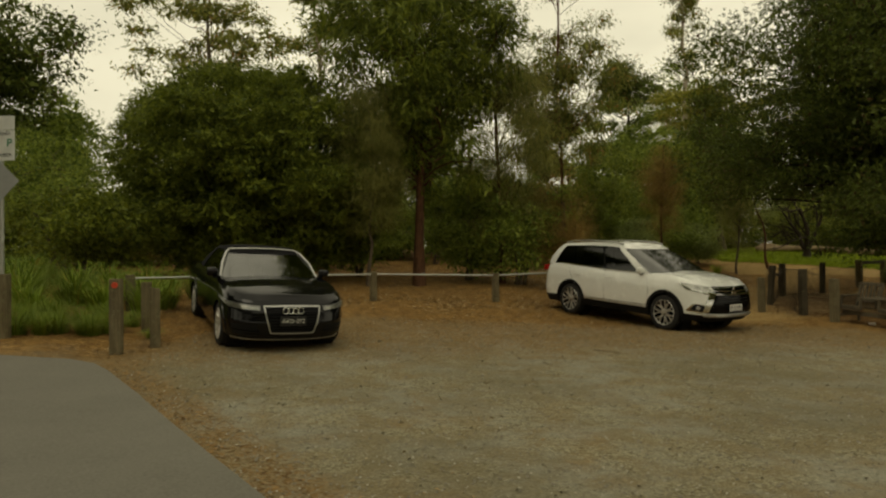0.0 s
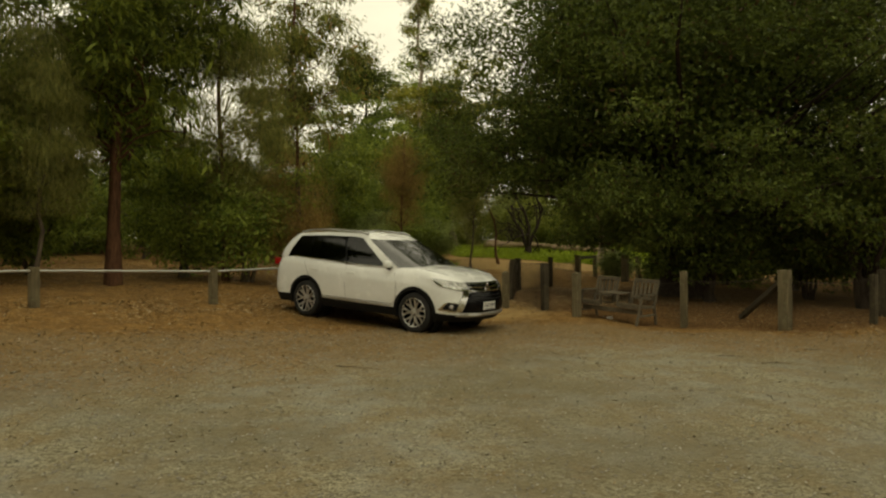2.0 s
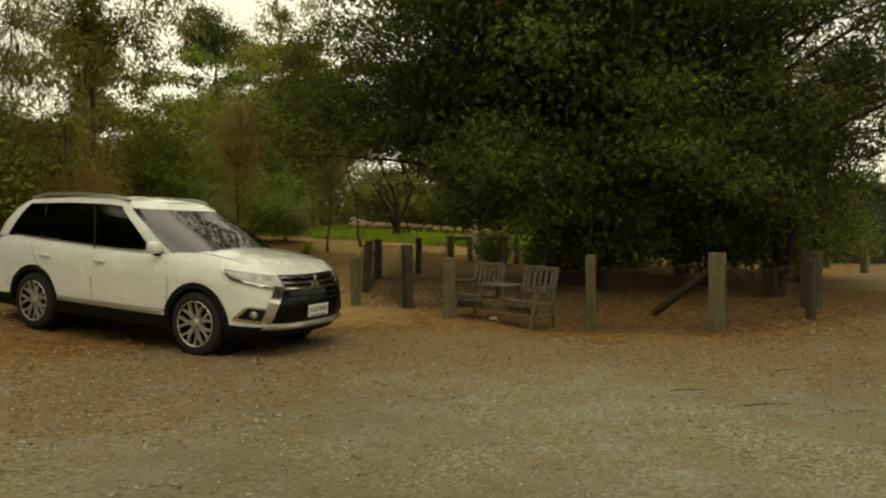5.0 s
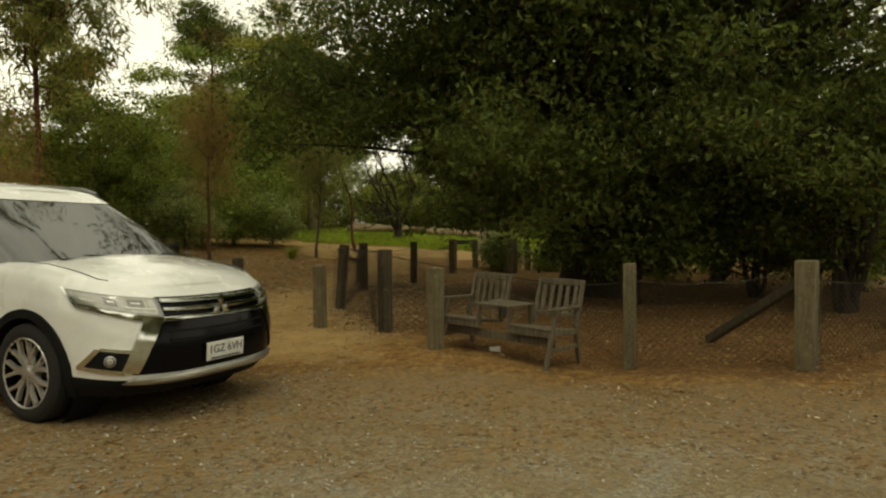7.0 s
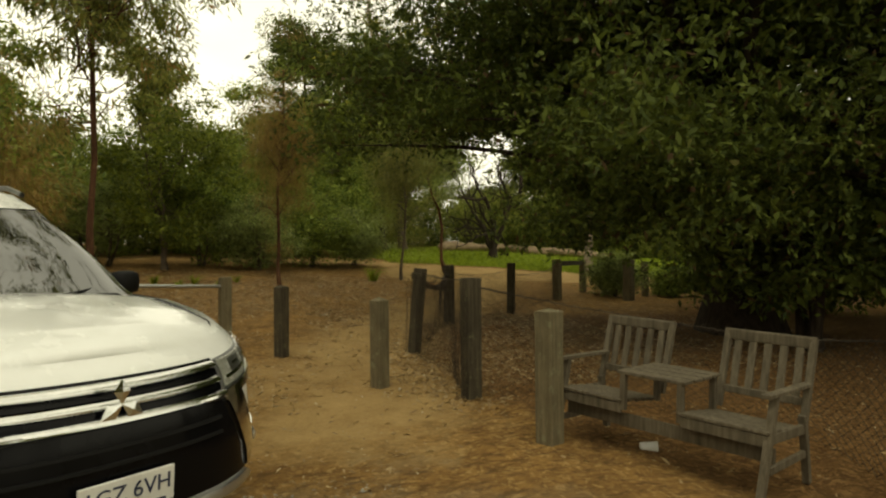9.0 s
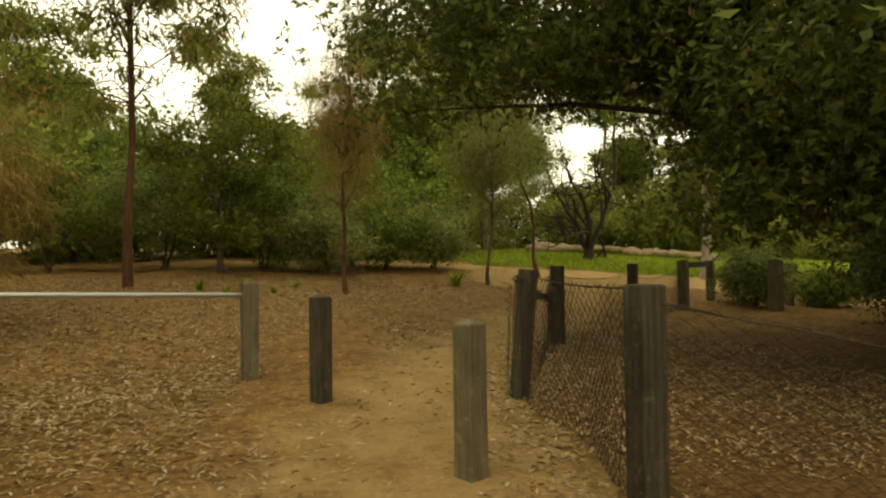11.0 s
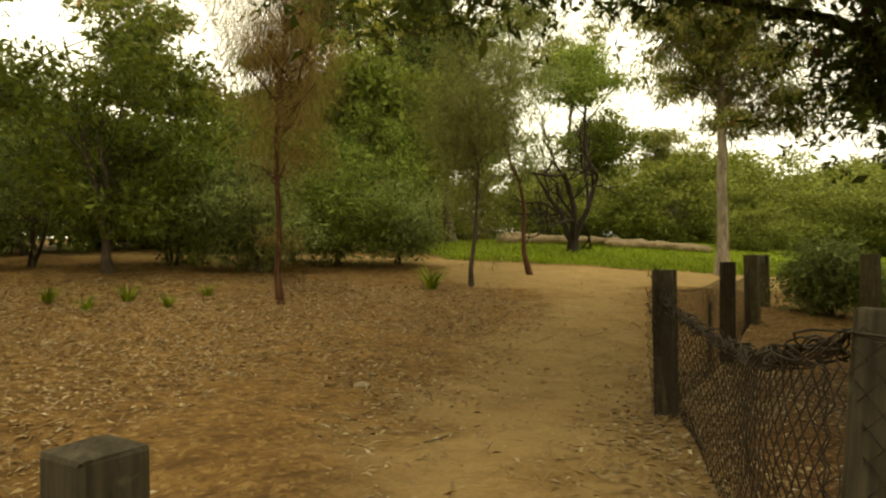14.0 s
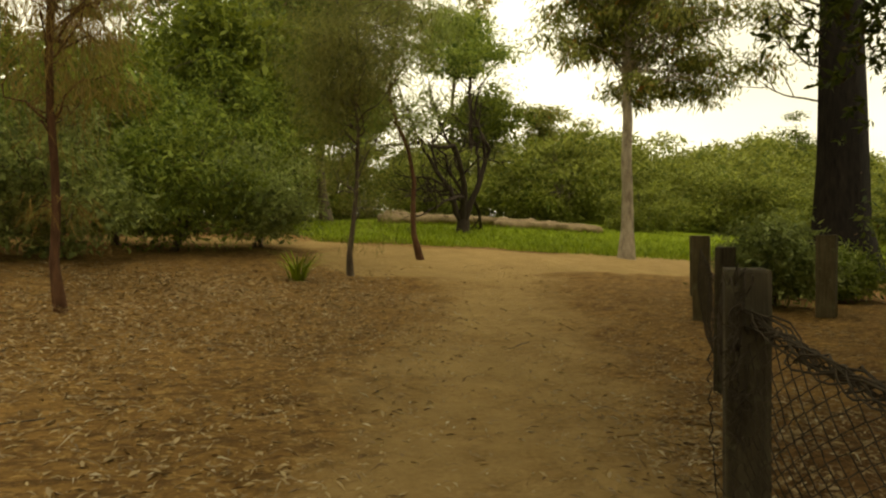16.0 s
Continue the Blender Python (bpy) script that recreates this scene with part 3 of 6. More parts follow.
tree("sheoak_tree", 2.0, 22.4, 9.2, 0.09, (5.2, 1.7, 4.0, 0, 0), None, BARK_RED, LEAF_NEEDLE, "sheoak with brownish drooping needles behind the rail", seed=15, clumps=110, clump_r=0.6, per=330,
     size=(0.24, 0.010), core=10, droop=1.4, floor=1.0, uneven=0.4, fork=0.15, bend=0.5)
tree("sheoak_tree", -2.2, 19.6, 6.4, 0.06, (3.6, 1.15, 2.9, 0, 0), None, BARK_GREY, LEAF_NEEDLE, "slender young sheoak with hanging grey-green needles", seed=13, clumps=60, clump_r=0.5, per=420,
     size=(0.22, 0.009), core=0, droop=1.6, floor=0.4, uneven=0.35)
# unseen upper crown added to the gum, for the SUV windscreen to reflect
rng = np.random.default_rng(141)
high = []
for k in range(75):
    an, rr = rng.uniform(0, 2 * np.pi), 3.9 * rng.uniform(0, 1) ** 0.6
    high.append((rr * np.cos(an), rr * np.sin(an), 15.2 + rng.normal() * 1.5))
tree("gum_tree", 4.9, 27.5, 18.0, 0.072, (7.2, 2.9, 3.9, 0.1, 0), None, BARK_RED, LEAF_GUM, "slim gum tree with sparse hanging leaves and rusty trunk", seed=14, clumps=92, clump_r=0.62, per=150,
     size=(0.20, 0.035), droop=1.0, floor=3.2, uneven=0.5, fork=0.2, limbs=0.9, shell=0.5, bend=0.3, extra=high)
rail_side = [
    ("shrub", 2.6, 22.4, 3.6, 1.7, LEAF_GREEN, 21, "green shrub in the mulch behind the rail"),
    ("shrub", 0.9, 23.4, 3.9, 1.7, LEAF_GREEN, 22, "dense green shrub behind the rail"),
    ("shrub", 3.9, 21.9, 3.9, 1.0, LEAF_RED, 23, "rusty brown young sheoak behind the rail"),
    ("shrub", -2.9, 23.0, 4.2, 2.0, LEAF_GREEN, 24, "dark green shrub under the sheoak"),
    ("shrub", 6.6, 31.0, 5.0, 2.2, LEAF_OLIVE, 25, "olive shrub at the edge of the mulch"),
    ("shrub", -9.6, 18.0, 2.6, 1.9, LEAF_OLIVE, 26, "low olive shrub beside the garden bed"),
    ("shrub", -12.8, 22.5, 4.8, 2.9, LEAF_GREEN, 27, "wide green shrub behind the garden bed"),
    ("shrub", -17.5, 25.5, 6.0, 3.2, LEAF_GREEN, 28, "tall green shrub behind the garden bed"),
    ("shrub", -10.2, 25.5, 4.6, 2.6, LEAF_RED, 29, "brownish shrub behind the garden bed"),
]
for nm, x, y, h, r, lf, sd, lab in rail_side:
    needle = lf is LEAF_RED
    tree(nm, x, y, h, 0.07, (h * 0.54, r, h * 0.48, 0, 0), None, BARK_GREY, lf, lab, "shrub", seed=sd, clumps=int(26 + 16 * r), clump_r=0.6, per=300 if needle else 190,
         size=(0.20, 0.010) if needle else (0.12, 0.042), core=0 if needle else 34, droop=1.0 if needle else 0.35, floor=0.25, stems=3, uneven=0.42)

# tall background gums and pines
far_trees = [
    (-19.0, 27.5, 13.0, (9.0, 3.4, 4.0), LEAF_DARK, BARK_DARK, 31, 90, "dark tall tree behind the garden bed"),
    (-12.8, 37.0, 18.5, (13.2, 5.8, 4.6), LEAF_GUM, BARK_GREY, 32, 64, "tall gum with open clumped canopy"),
    (-6.3, 33.5, 17.5, (13.2, 3.2, 4.2), LEAF_GUM, BARK_PALE, 33, 40, "pale-limbed tall gum with open canopy"),
    (-19.5, 33.0, 9.5, (5.6, 3.4, 3.8), LEAF_GREEN, BARK_GREY, 34, 80, "leafy green tree far behind the garden"),
    (22.0, 60.0, 30.0, (22.0, 3.0, 8.0), LEAF_GUM, BARK_PALE, 35, 60, "very tall slender pale gum far off"),
    (16.8, 60.0, 18.5, (14.2, 3.4, 4.2), LEAF_DARK, BARK_DARK, 36, 70, "dark pine with flat-topped crown far off"),
    (19.4, 46.0, 14.0, (10.2, 4.4, 3.6), LEAF_YELLOW, BARK_GREY, 37, 100, "yellow-green wattle with spreading crown"),
    (30.4, 52.0, 13.5, (9.6, 3.4, 3.2), LEAF_GREEN, BARK_DARK, 38, 34, "dark pine beyond the forked tree"),
    (6.5, 43.0, 10.5, (6.8, 2.0, 3.7), LEAF_GUM, BARK_GREY, 39, 60, "gum with pendulous grey-green leaves"),
    (16.5, 58.0, 13.5, (7.6, 4.6, 5.6), LEAF_GREEN, BARK_DARK, 40, 150, "big dark green tree beyond the shrubs"),
    (23.0, 64.0, 18.0, (11.0, 4.6, 6.8), LEAF_GREEN, BARK_DARK, 41, 120, "tall green tree beyond the shrubs"),
    (35.0, 61.0, 18.0, (13.2, 3.6, 4.6), LEAF_GUM, BARK_GREY, 42, 70, "tall open gum above the hedge"),
    (-1.0, 45.0, 10.5, (6.0, 4.2, 4.4), LEAF_GREEN, BARK_GREY, 43, 120, "tall leafy tree closing the view"),
    (11.5, 50.0, 7.5, (4.2, 3.6, 3.2), LEAF_OLIVE, BARK_GREY, 44, 110, "olive tree beyond the mulch"),
    (68.0, 54.0, 11.0, (6.0, 3.0, 4.6), LEAF_DARK, BARK_DARK, 45, 70, "dark conifer on the skyline"),
    (34.0, 55.0, 9.5, (6.0, 3.0, 3.2), LEAF_OLIVE, BARK_GREY, 47, 70, "olive tree beyond the scrub"),
    (38.0, 54.0, 8.2, (5.2, 2.8, 2.6), LEAF_GUM, BARK_GREY, 48, 60, "small pale gum beyond the scrub"),
    (27.0, 58.0, 11.0, (6.4, 3.6, 4.2), LEAF_GREEN, BARK_GREY, 49, 90, "leafy green tree beyond the scrub"),
    (14.4, 39.8, 7.8, (4.5, 1.9, 3.1), LEAF_OLIVE, BARK_GREY, 102, 90, "olive tree behind the saplings"),
    (17.6, 44.0, 11.0, (6.6, 2.0, 4.2), LEAF_DARK, BARK_DARK, 103, 80, "dark conifer behind the forked tree"),
    (36.0, 24.0, 12.0, (7.5, 4.0, 4.5), LEAF_GUM, BARK_GREY, 46, 90, "gum tree behind the shed"),
]
for x, y, h, (cz, r, rz), lf, bk, sd, n, lab in far_trees:
    open_crown = lf in (LEAF_GUM, LEAF_YELLOW)
    tree("gum_tree" if lf is LEAF_GUM else "tall_tree", x, y, h, 0.011 * h + 0.05, (cz, r, rz, 0, 0), None, bk, lf, lab, seed=sd, clumps=int(n * (0.62 if open_crown else 0.8)), clump_r=0.85 if open_crown else 1.2,
         per=190 if open_crown else 260, core=30, core_k=1.1, size=(0.23, 0.07) if open_crown else (0.21, 0.085), droop=0.7 if open_crown else 0.3, floor=max(1.0, cz - rz), uneven=0.6, fork=0.35,
         limbs=0.85 if open_crown else 0.6, shell=0.6, flat=0.42)

# beyond the posts: saplings, a bare forked tree, a pale gum
tree("sheoak_sapling", 9.1, 27.55, 6.4, 0.045, (3.7, 0.9, 3.1, 0.05, 0), None, BARK_RED, LEAF_RED, "young sheoak with rusty brown drooping needles", "sapling", split=True, seed=51, clumps=105, clump_r=0.42, per=120,
     size=(0.28, 0.007), core=0, droop=1.5, floor=0.8, shell=0.9, uneven=0.3, fork=0.14, lean=(0.1, 0), bend=0.5)
tree("sheoak_sapling", 13.4, 30.35, 5.3, 0.05, (3.4, 1.35, 2.8, 0, 0), None, BARK_GREY, LEAF_NEEDLE, "young sheoak with grey-green wispy needles", "sapling", split=True, seed=52, clumps=105, clump_r=0.5, per=180,
     size=(0.22, 0.009), core=0, droop=0.7, floor=0.7, shell=0.9, uneven=0.3, fork=0.18)
tree("sheoak_sapling", 15.53, 31.65, 7.2, 0.06, (4.6, 1.1, 2.9, -0.2, 0), None, BARK_RED, LEAF_BLUE, "thin leaning sapling with dark drooping foliage", "sapling", split=True, seed=53, clumps=60, clump_r=0.5, per=190,
     size=(0.14, 0.014), core=10, droop=1.1, floor=1.9, uneven=0.4, fork=0.3, lean=(-0.35, 0.1))


def twigs(rng, paths, a, d, length, radius, level):
    """A limb that wanders, thins and splits into finer ones."""
    n = 7
    pts = [np.array(a, float)]
    d = np.array(d, float)
    for k in range(n - 1):
        d = unit((d + rng.normal(size=3) * 0.16 + np.array([0, 0, 0.05]))[None])[0]
        pts.append(pts[-1] + d * length / (n - 1))
    paths.append((np.array(pts), np.linspace(radius, radius * 0.5, n)))
    if level == 0:
        return
    for k in range(4 if level > 1 else 5):
        at = int(rng.integers(2, n)) if k else n - 1
        side = unit((d + rng.normal(size=3) * 0.8 + np.array([0, 0, 0.12]))[None])[0]
        twigs(rng, paths, pts[at], side, length * rng.uniform(0.5, 0.75), max(radius * 0.5, 0.007), level - 1)


def forked_tree(x, y):
    home = thing("forked_tree", "dark forked tree with bare twiggy crown and low limbs", "tree", pose(x, y, gz(x, y)))
    rng = np.random.default_rng(54)
    paths = []
    bole = np.array([(0, 0, -0.1), (0.0, 0.0, 0.2), (0.02, 0.0, 0.42)])
    paths.append((bole, np.array([0.30, 0.22, 0.19])))
    for lean, reach, r in (((-0.62, 0.3, 1.0), 2.4, 0.115), ((-0.12, -0.1, 1.0), 2.6, 0.13), ((0.62, -0.3, 1.0), 2.6, 0.125), ((0.15, 0.5, 1.0), 2.1, 0.075)):
        twigs(rng, paths, (0.0, 0, 0.3), unit(np.array([lean], float))[0], reach, r, 3)
    v, f = tubes(paths, 6)
    link("trunk", mesh_np("trunk", v, f, BARK_DARK, True), home)
    tips = np.array([p[-1] for p, r in paths if len(p) == 7 and r[0] < 0.02])
    pos = np.repeat(tips, 5, 0) + rng.normal(size=(len(tips) * 5, 3)) * 0.10
    v, f = leaf_quads(rng, pos, 0.09, 0.014, 0.3)
    link("crown", mesh_np("crown", v, f, LEAF_NEEDLE), home)


forked_tree(20.9, 38.1)
rng = np.random.default_rng(58)
trail = [(0.87 * q + rng.normal() * 0.3, -0.48 * q + rng.normal() * 0.6, rng.uniform(4.0, 6.6)) for q in rng.uniform(0.5, 3.2, 34)] + [(-0.87 * q, 0.48 * q + rng.normal() * 0.5, rng.uniform(5.0, 7.5)) for q in rng.uniform(0.4, 2.6, 18)]
tree("gum_tree", 21.8, 32.0, 11.5, 0.16, (7.4, 3.1, 4.0, 0.35, 0.0), None, BARK_PALE, LEAF_GUM, "gum with straight pale trunk and hanging leaves", seed=55, clumps=92, clump_r=0.6, per=240, core=26, bend=0.2, shell=0.6,
     size=(0.17, 0.035), droop=1.1, floor=3.3, uneven=0.65, fork=0.4, limbs=0.8, extra=trail)
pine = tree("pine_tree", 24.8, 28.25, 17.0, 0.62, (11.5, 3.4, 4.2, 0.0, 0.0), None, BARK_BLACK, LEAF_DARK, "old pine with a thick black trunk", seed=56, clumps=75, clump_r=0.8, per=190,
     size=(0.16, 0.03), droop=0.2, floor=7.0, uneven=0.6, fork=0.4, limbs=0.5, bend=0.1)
rng = np.random.default_rng(57)
dead = []
for zz in (4.1, 4.9, 5.6, 6.3, 6.9):
    twigs(rng, dead, (-0.3, 0.25, zz), unit(np.array([(-0.85, 0.45, rng.uniform(-0.1, 0.25))]))[0], rng.uniform(1.0, 1.6), 0.03, 1)
for k in range(0, len(dead), 6):
    v, f = tubes(dead[k:k + 6], 5)
    link("dead_branch", mesh_np("dead_branch", v, f, BARK_GREY, True), pine, "bare grey dead branch")
lower = [
    (5.0, 32.8, 3.2, 2.0, LEAF_BLUE, 61), (2.4, 32.2, 3.2, 2.0, LEAF_GREEN, 62), (7.6, 32.4, 2.9, 1.4, LEAF_GREEN, 63), (-0.4, 33.0, 4.4, 2.3, LEAF_GREEN, 64),
    (9.2, 31.4, 2.2, 1.3, LEAF_BLUE, 65), (11.0, 32.6, 2.6, 1.4, LEAF_GREEN, 66), (12.7, 33.1, 2.0, 1.1, LEAF_BLUE, 67), (8.6, 36.5, 5.4, 2.4, LEAF_OLIVE, 68), (10.2, 33.6, 3.0, 1.3, LEAF_OLIVE, 78),
    (12.6, 38.0, 4.6, 2.4, LEAF_GREEN, 69), (4.0, 37.5, 5.2, 2.6, LEAF_GREEN, 70), (15.4, 42.0, 4.4, 2.6, LEAF_GREEN, 71), (-4.8, 30.5, 5.0, 2.6, LEAF_GREEN, 72),
    
    (18.25, 25.95, 1.2, 0.55, LEAF_BLUE, 73), (20.6, 26.2, 0.7, 0.4, LEAF_GREEN, 75),
]
for x, y, h, r, lf, sd in lower:
    tree("shrub", x, y, h, 0.04, (h * 0.52, r, h * 0.5, 0, 0), None, BARK_GREY, lf,
         "grey-green shrub at the edge of the mulch" if lf is LEAF_BLUE else "leafy green shrub at the edge of the mulch", "shrub", seed=sd,
         clumps=int(22 + 16 * r), clump_r=0.5, per=230, size=(0.105, 0.032), floor=0.12, stems=3, uneven=0.4)

# the bright hedge of coastal scrub beyond the grass, built once and repeated
hedge = tree("hedge_shrub", 33.0, 47.0, 5.2, 0.05, (2.4, 3.4, 2.4, 0, 0), None, BARK_GREY, LEAF_BRIGHT, "rounded bright green scrub beyond the grass", "shrub", seed=81, group="scrub beyond the grass",
             clumps=105, clump_r=0.85, per=120, core=14, size=(0.25, 0.08), floor=0.2, stems=3, uneven=0.3, shell=0.25)
for x, y, k, a in [(26.5, 49.5, 0.9, 40), (38.5, 45.0, 1.0, 90), (29.5, 51.0, 1.05, 150), (43.0, 42.0, 0.95, 200), (35.5, 51.5, 1.2, 260), (41.0, 49.0, 1.15, 310), (47.0, 45.5, 1.2, 20), (22.5, 51.0, 0.95, 70),
                   (32.0, 57.0, 1.35, 120), (46.0, 38.0, 0.9, 170), (51.0, 41.0, 1.2, 220), (44.0, 55.0, 1.5, 270), (54.0, 49.0, 1.6, 320), (64.0, 58.0, 2.0, 60), (52.0, 62.0, 2.0, 110), (75.0, 66.0, 2.4, 10), (84.0, 58.0, 2.2, 200),
                   (40.0, 36.0, 0.7, 210), (33.0, 41.5, 0.6, 15), (46.0, 33.0, 0.8, 130), (18.0, 49.0, 0.95, 250)]:
    copy_thing(hedge, pose(x, y, gz(x, y) - 0.1, 0, 0, a) @ Matrix.Diagonal((k, k, 0.82 * k, 1)))

# dense understorey that closes the view between the trunks
wood = tree("woodland_shrub", -8.0, 30.0, 4.6, 0.05, (2.2, 3.0, 2.3, 0, 0), None, BARK_GREY, LEAF_GREEN, "dense green understorey among the trees", "shrub", seed=85, group="woodland understorey", clumps=64, clump_r=0.85, per=46,
            size=(0.34, 0.13), floor=0.1, stems=3, uneven=0.35, shell=0.25, core=14)
for k in range(46):
    an = radians(52 + k * 2.7 + 3 * math.sin(k * 2.3))
    rr = 34 + 9 * ((k * 5) % 7) / 7
    x, y = 3 + rr * math.cos(an), 4 + rr * math.sin(an)
    if x > 14 and y < 48:
        continue
    copy_thing(wood, pose(x, y, gz(x, y) - 0.15, 0, 0, 71 * k) @ Matrix.Scale(0.75 + 0.09 * (k % 5), 4))

# unseen trees added round the rest of the car park, for reflections and shade
ring = tree("unseen_boundary_tree", -26.0, 6.0, 11.0, 0.2, (6.4, 4.2, 4.6, 0, 0), None, BARK_GREY, LEAF_GUM, "broad gum added out of view round the car park", seed=91, group="boundary trees", clumps=80, clump_r=1.2, per=50, core=14,
            size=(0.42, 0.14), floor=1.6, uneven=0.5, droop=0.6)
for k in range(21):
    an = radians(158 + k * 9.6)
    rr = 21 + 7 * ((k * 7) % 5) / 5
    x, y = 5 + rr * math.cos(an), 2 + rr * math.sin(an)
    copy_thing(ring, pose(x, y, gz(x, y), 0, 0, 47 * k) @ Matrix.Scale(1.0 + 0.14 * (k % 5), 4))

# ---- posts, rail, fence ----
def post_mesh(name, w, d, h, cut, material, seed, crown=0.0):
    rng = random.Random(seed)
    bm = box_bm(bmesh.new(), (w, d, h + 0.25), (0, 0, h / 2 - 0.125), None, 0.012)
    if crown:
        tops = [q for q in bm.faces if q.calc_center_median().z > h - 0.001]
        bmesh.ops.poke(bm, faces=tops, offset=crown)
    for v in bm.verts:
        if v.co.z > h - 0.03 and not crown:
            v.co.z -= cut * (v.co.x / w + 0.5) + (0.012 if abs(v.co.x) > w * 0.4 else 0)
        v.co.x += rng.uniform(-0.004, 0.004)
        v.co.y += rng.uniform(-0.004, 0.004)
    me = bpy.data.meshes.new(name)
    bm.to_mesh(me)
    bm.free()
    me.materials.append(material)
    return me


def post(x, y, h, w=0.14, turn=0, tilt=(0, 0), material=None, label="weathered square timber bollard", name="bollard", cut=0.0, seed=0, group="timber bollards", crown=0.0):
    ob = link(name, post_mesh(name, w, w, h, cut, material or POST_PALE, seed, crown))
    ob.matrix_basis = pose(x, y, gz(x, y), tilt[0], tilt[1], turn)
    return tagged(ob, label, "bollard" if name == "bollard" else "post", group)


post(8.70, 14.78, 1.00, 0.15, 20, seed=1, crown=0.02, label="pale timber bollard beside the bench")
post(8.20, 17.12, 0.89, 0.14, 28, seed=2, crown=0.03)
post(7.58, 19.1, 0.90, 0.14, 36, seed=3, crown=0.02, material=POST_DARK, label="dark timber bollard at the path")
post(-4.47, 9.06, 1.02, 0.15, 10, seed=4, label="timber bollard with a red reflector")
post(-4.21, 9.67, 0.86, 0.14, 25, seed=5, cut=0.02)
post(-4.72, 10.54, 0.82, 0.13, 5, seed=6)
post(-6.28, 9.46, 0.95, 0.15, 0, seed=7)
post(28.2, 17.4, 1.0, 0.22, 0, seed=8, label="pale bollard across the car park")
post(30.0, 19.6, 1.0, 0.22, 0, seed=9, label="pale bollard across the car park")
bm = bmesh.new()
bmesh.ops.create_cone(bm, cap_ends=True, segments=20, radius1=0.042, radius2=0.038, depth=0.012)
disc = part("reflector", bm, plain_material("red_reflector", (0.62, 0.06, 0.02), 0.3, 0, 0.6))
disc.matrix_basis = pose(-4.455, 8.978, gz(-4.47, 9.06) + 0.925, 90, 0, 10)
tagged(disc, "round red reflector fixed to a bollard", "reflector")

# galvanised pipe rail carried by short posts
RAIL = ((-5.83, 12.36), (-1.70, 16.10), (1.36, 17.35), (4.2, 18.95), (7.03, 20.25))
rail = thing("pipe_rail", "galvanised pipe rail on short timber posts", "rail")
top_h = (0.70, 0.74, 0.80, 0.90, 0.98)
for k, ((x, y), h) in enumerate(zip(RAIL, top_h)):
    me = post_mesh("post", 0.15, 0.13, h, 0.0, POST_PALE, 20 + k)
    ob = link("post", me, rail)
    ob.matrix_basis = pose(x, y, gz(x, y), 0, 0, 14 if k == 4 else 38)
for (a, b), (ha, hb) in zip(zip(RAIL, RAIL[1:]), zip(top_h, top_h[1:])):
    pa, pb = (*a, gz(*a) + ha - 0.08), (*b, gz(*b) + hb - (0.14 if b == RAIL[-1] else 0.08))
    v, f = tubes([(np.linspace(pa, pb, 6), np.full(6, 0.024))], 10)
    link("pipe", mesh_np("pipe", v, f, GALV, True), rail)

# old chain-link fence
FENCE_POSTS = {
    "C": (8.86, 16.36, 1.17, 0.15, 8, (0, 0)), "F1": (9.25, 18.83, 1.14, 0.13, 30, (3.8, 3.3)), "P1": (11.06, 21.64, 1.085, 0.15, 40, (0, 0)), "P2": (13.3, 23.3, 1.12, 0.14, 35, (1, 0)),
    "P3": (15.95, 25.45, 1.07, 0.19, 30, (0, 0)), "P4": (17.9, 27.0, 0.98, 0.16, 30, (0, 0)), "P5": (17.9, 24.95, 1.12, 0.23, 20, (0, 1)), "P6": (19.9, 26.6, 1.0, 0.16, 20, (0, 0)),
    "E": (10.22, 13.18, 1.2, 0.125, 30, (0, -1)), "F": (11.78, 12.1, 1.16, 0.2, 15, (0, 0)), "G": (14.24, 12.0, 1.05, 0.12, 0, (0, 1)), "H": (16.1, 12.95, 1.1, 0.3, 10, (0, 0)),
}
for key, (x, y, h, w, turn, tilt) in FENCE_POSTS.items():
    pale = key in "EF"
    post(x, y, h, w, turn, tilt, POST_PALE if pale or key in ("P3", "P4", "P5", "P6") else POST_DARK, "grey timber fence post at the car park edge" if pale else "dark weathered timber fence post", "fence_post", seed=ord(key[0]) + len(key), group="fence posts")


def chain_link(a, b, ha, hb, sag, bulge=(0, 0), pitch=0.042, row=0.085, seed=1, collapse=0.0):
    """A panel of woven wire between two posts, slack and sagging."""
    rng = np.random.default_rng(seed)
    a, b = np.array(a, float), np.array(b, float)
    n = max(3, int(np.hypot(*(b - a)) / pitch))
    m = int(max(ha, hb) / row * 2)
    slack = rng.normal(size=(5,)) * 0.02

    def at(u, v):
        p = a + (b - a) * u + np.array(bulge) * 4 * u * (1 - u)
        top = ha + (hb - ha) * u - sag * 4 * u * (1 - u)
        g = gz(p[0], p[1])
        side = np.array([-(b - a)[1], (b - a)[0]]) / (np.hypot(*(b - a)) + 1e-6)
        w = 0.05 * np.sin(9 * u + slack[0] * 90) * np.sin(3.1 * v + slack[1] * 60) + collapse * v * (1 - v) * 0.6
        return np.array([*(p + side * w), g + 0.03 + top * v])

    paths = []
    for i in range(n):
        pts = []
        for j in range(m + 1):
            off = (0.5 if (j + i) % 2 else -0.5)
            u = np.clip((i + 0.5 + off * 1.02) / n, 0, 1)
            pts.append(at(u, j / m) + rng.normal(size=3) * 0.002)
        paths.append((pts, np.full(m + 1, 0.0026)))
    return paths, [at(u, 1.0) for u in np.linspace(0, 1, 14)]


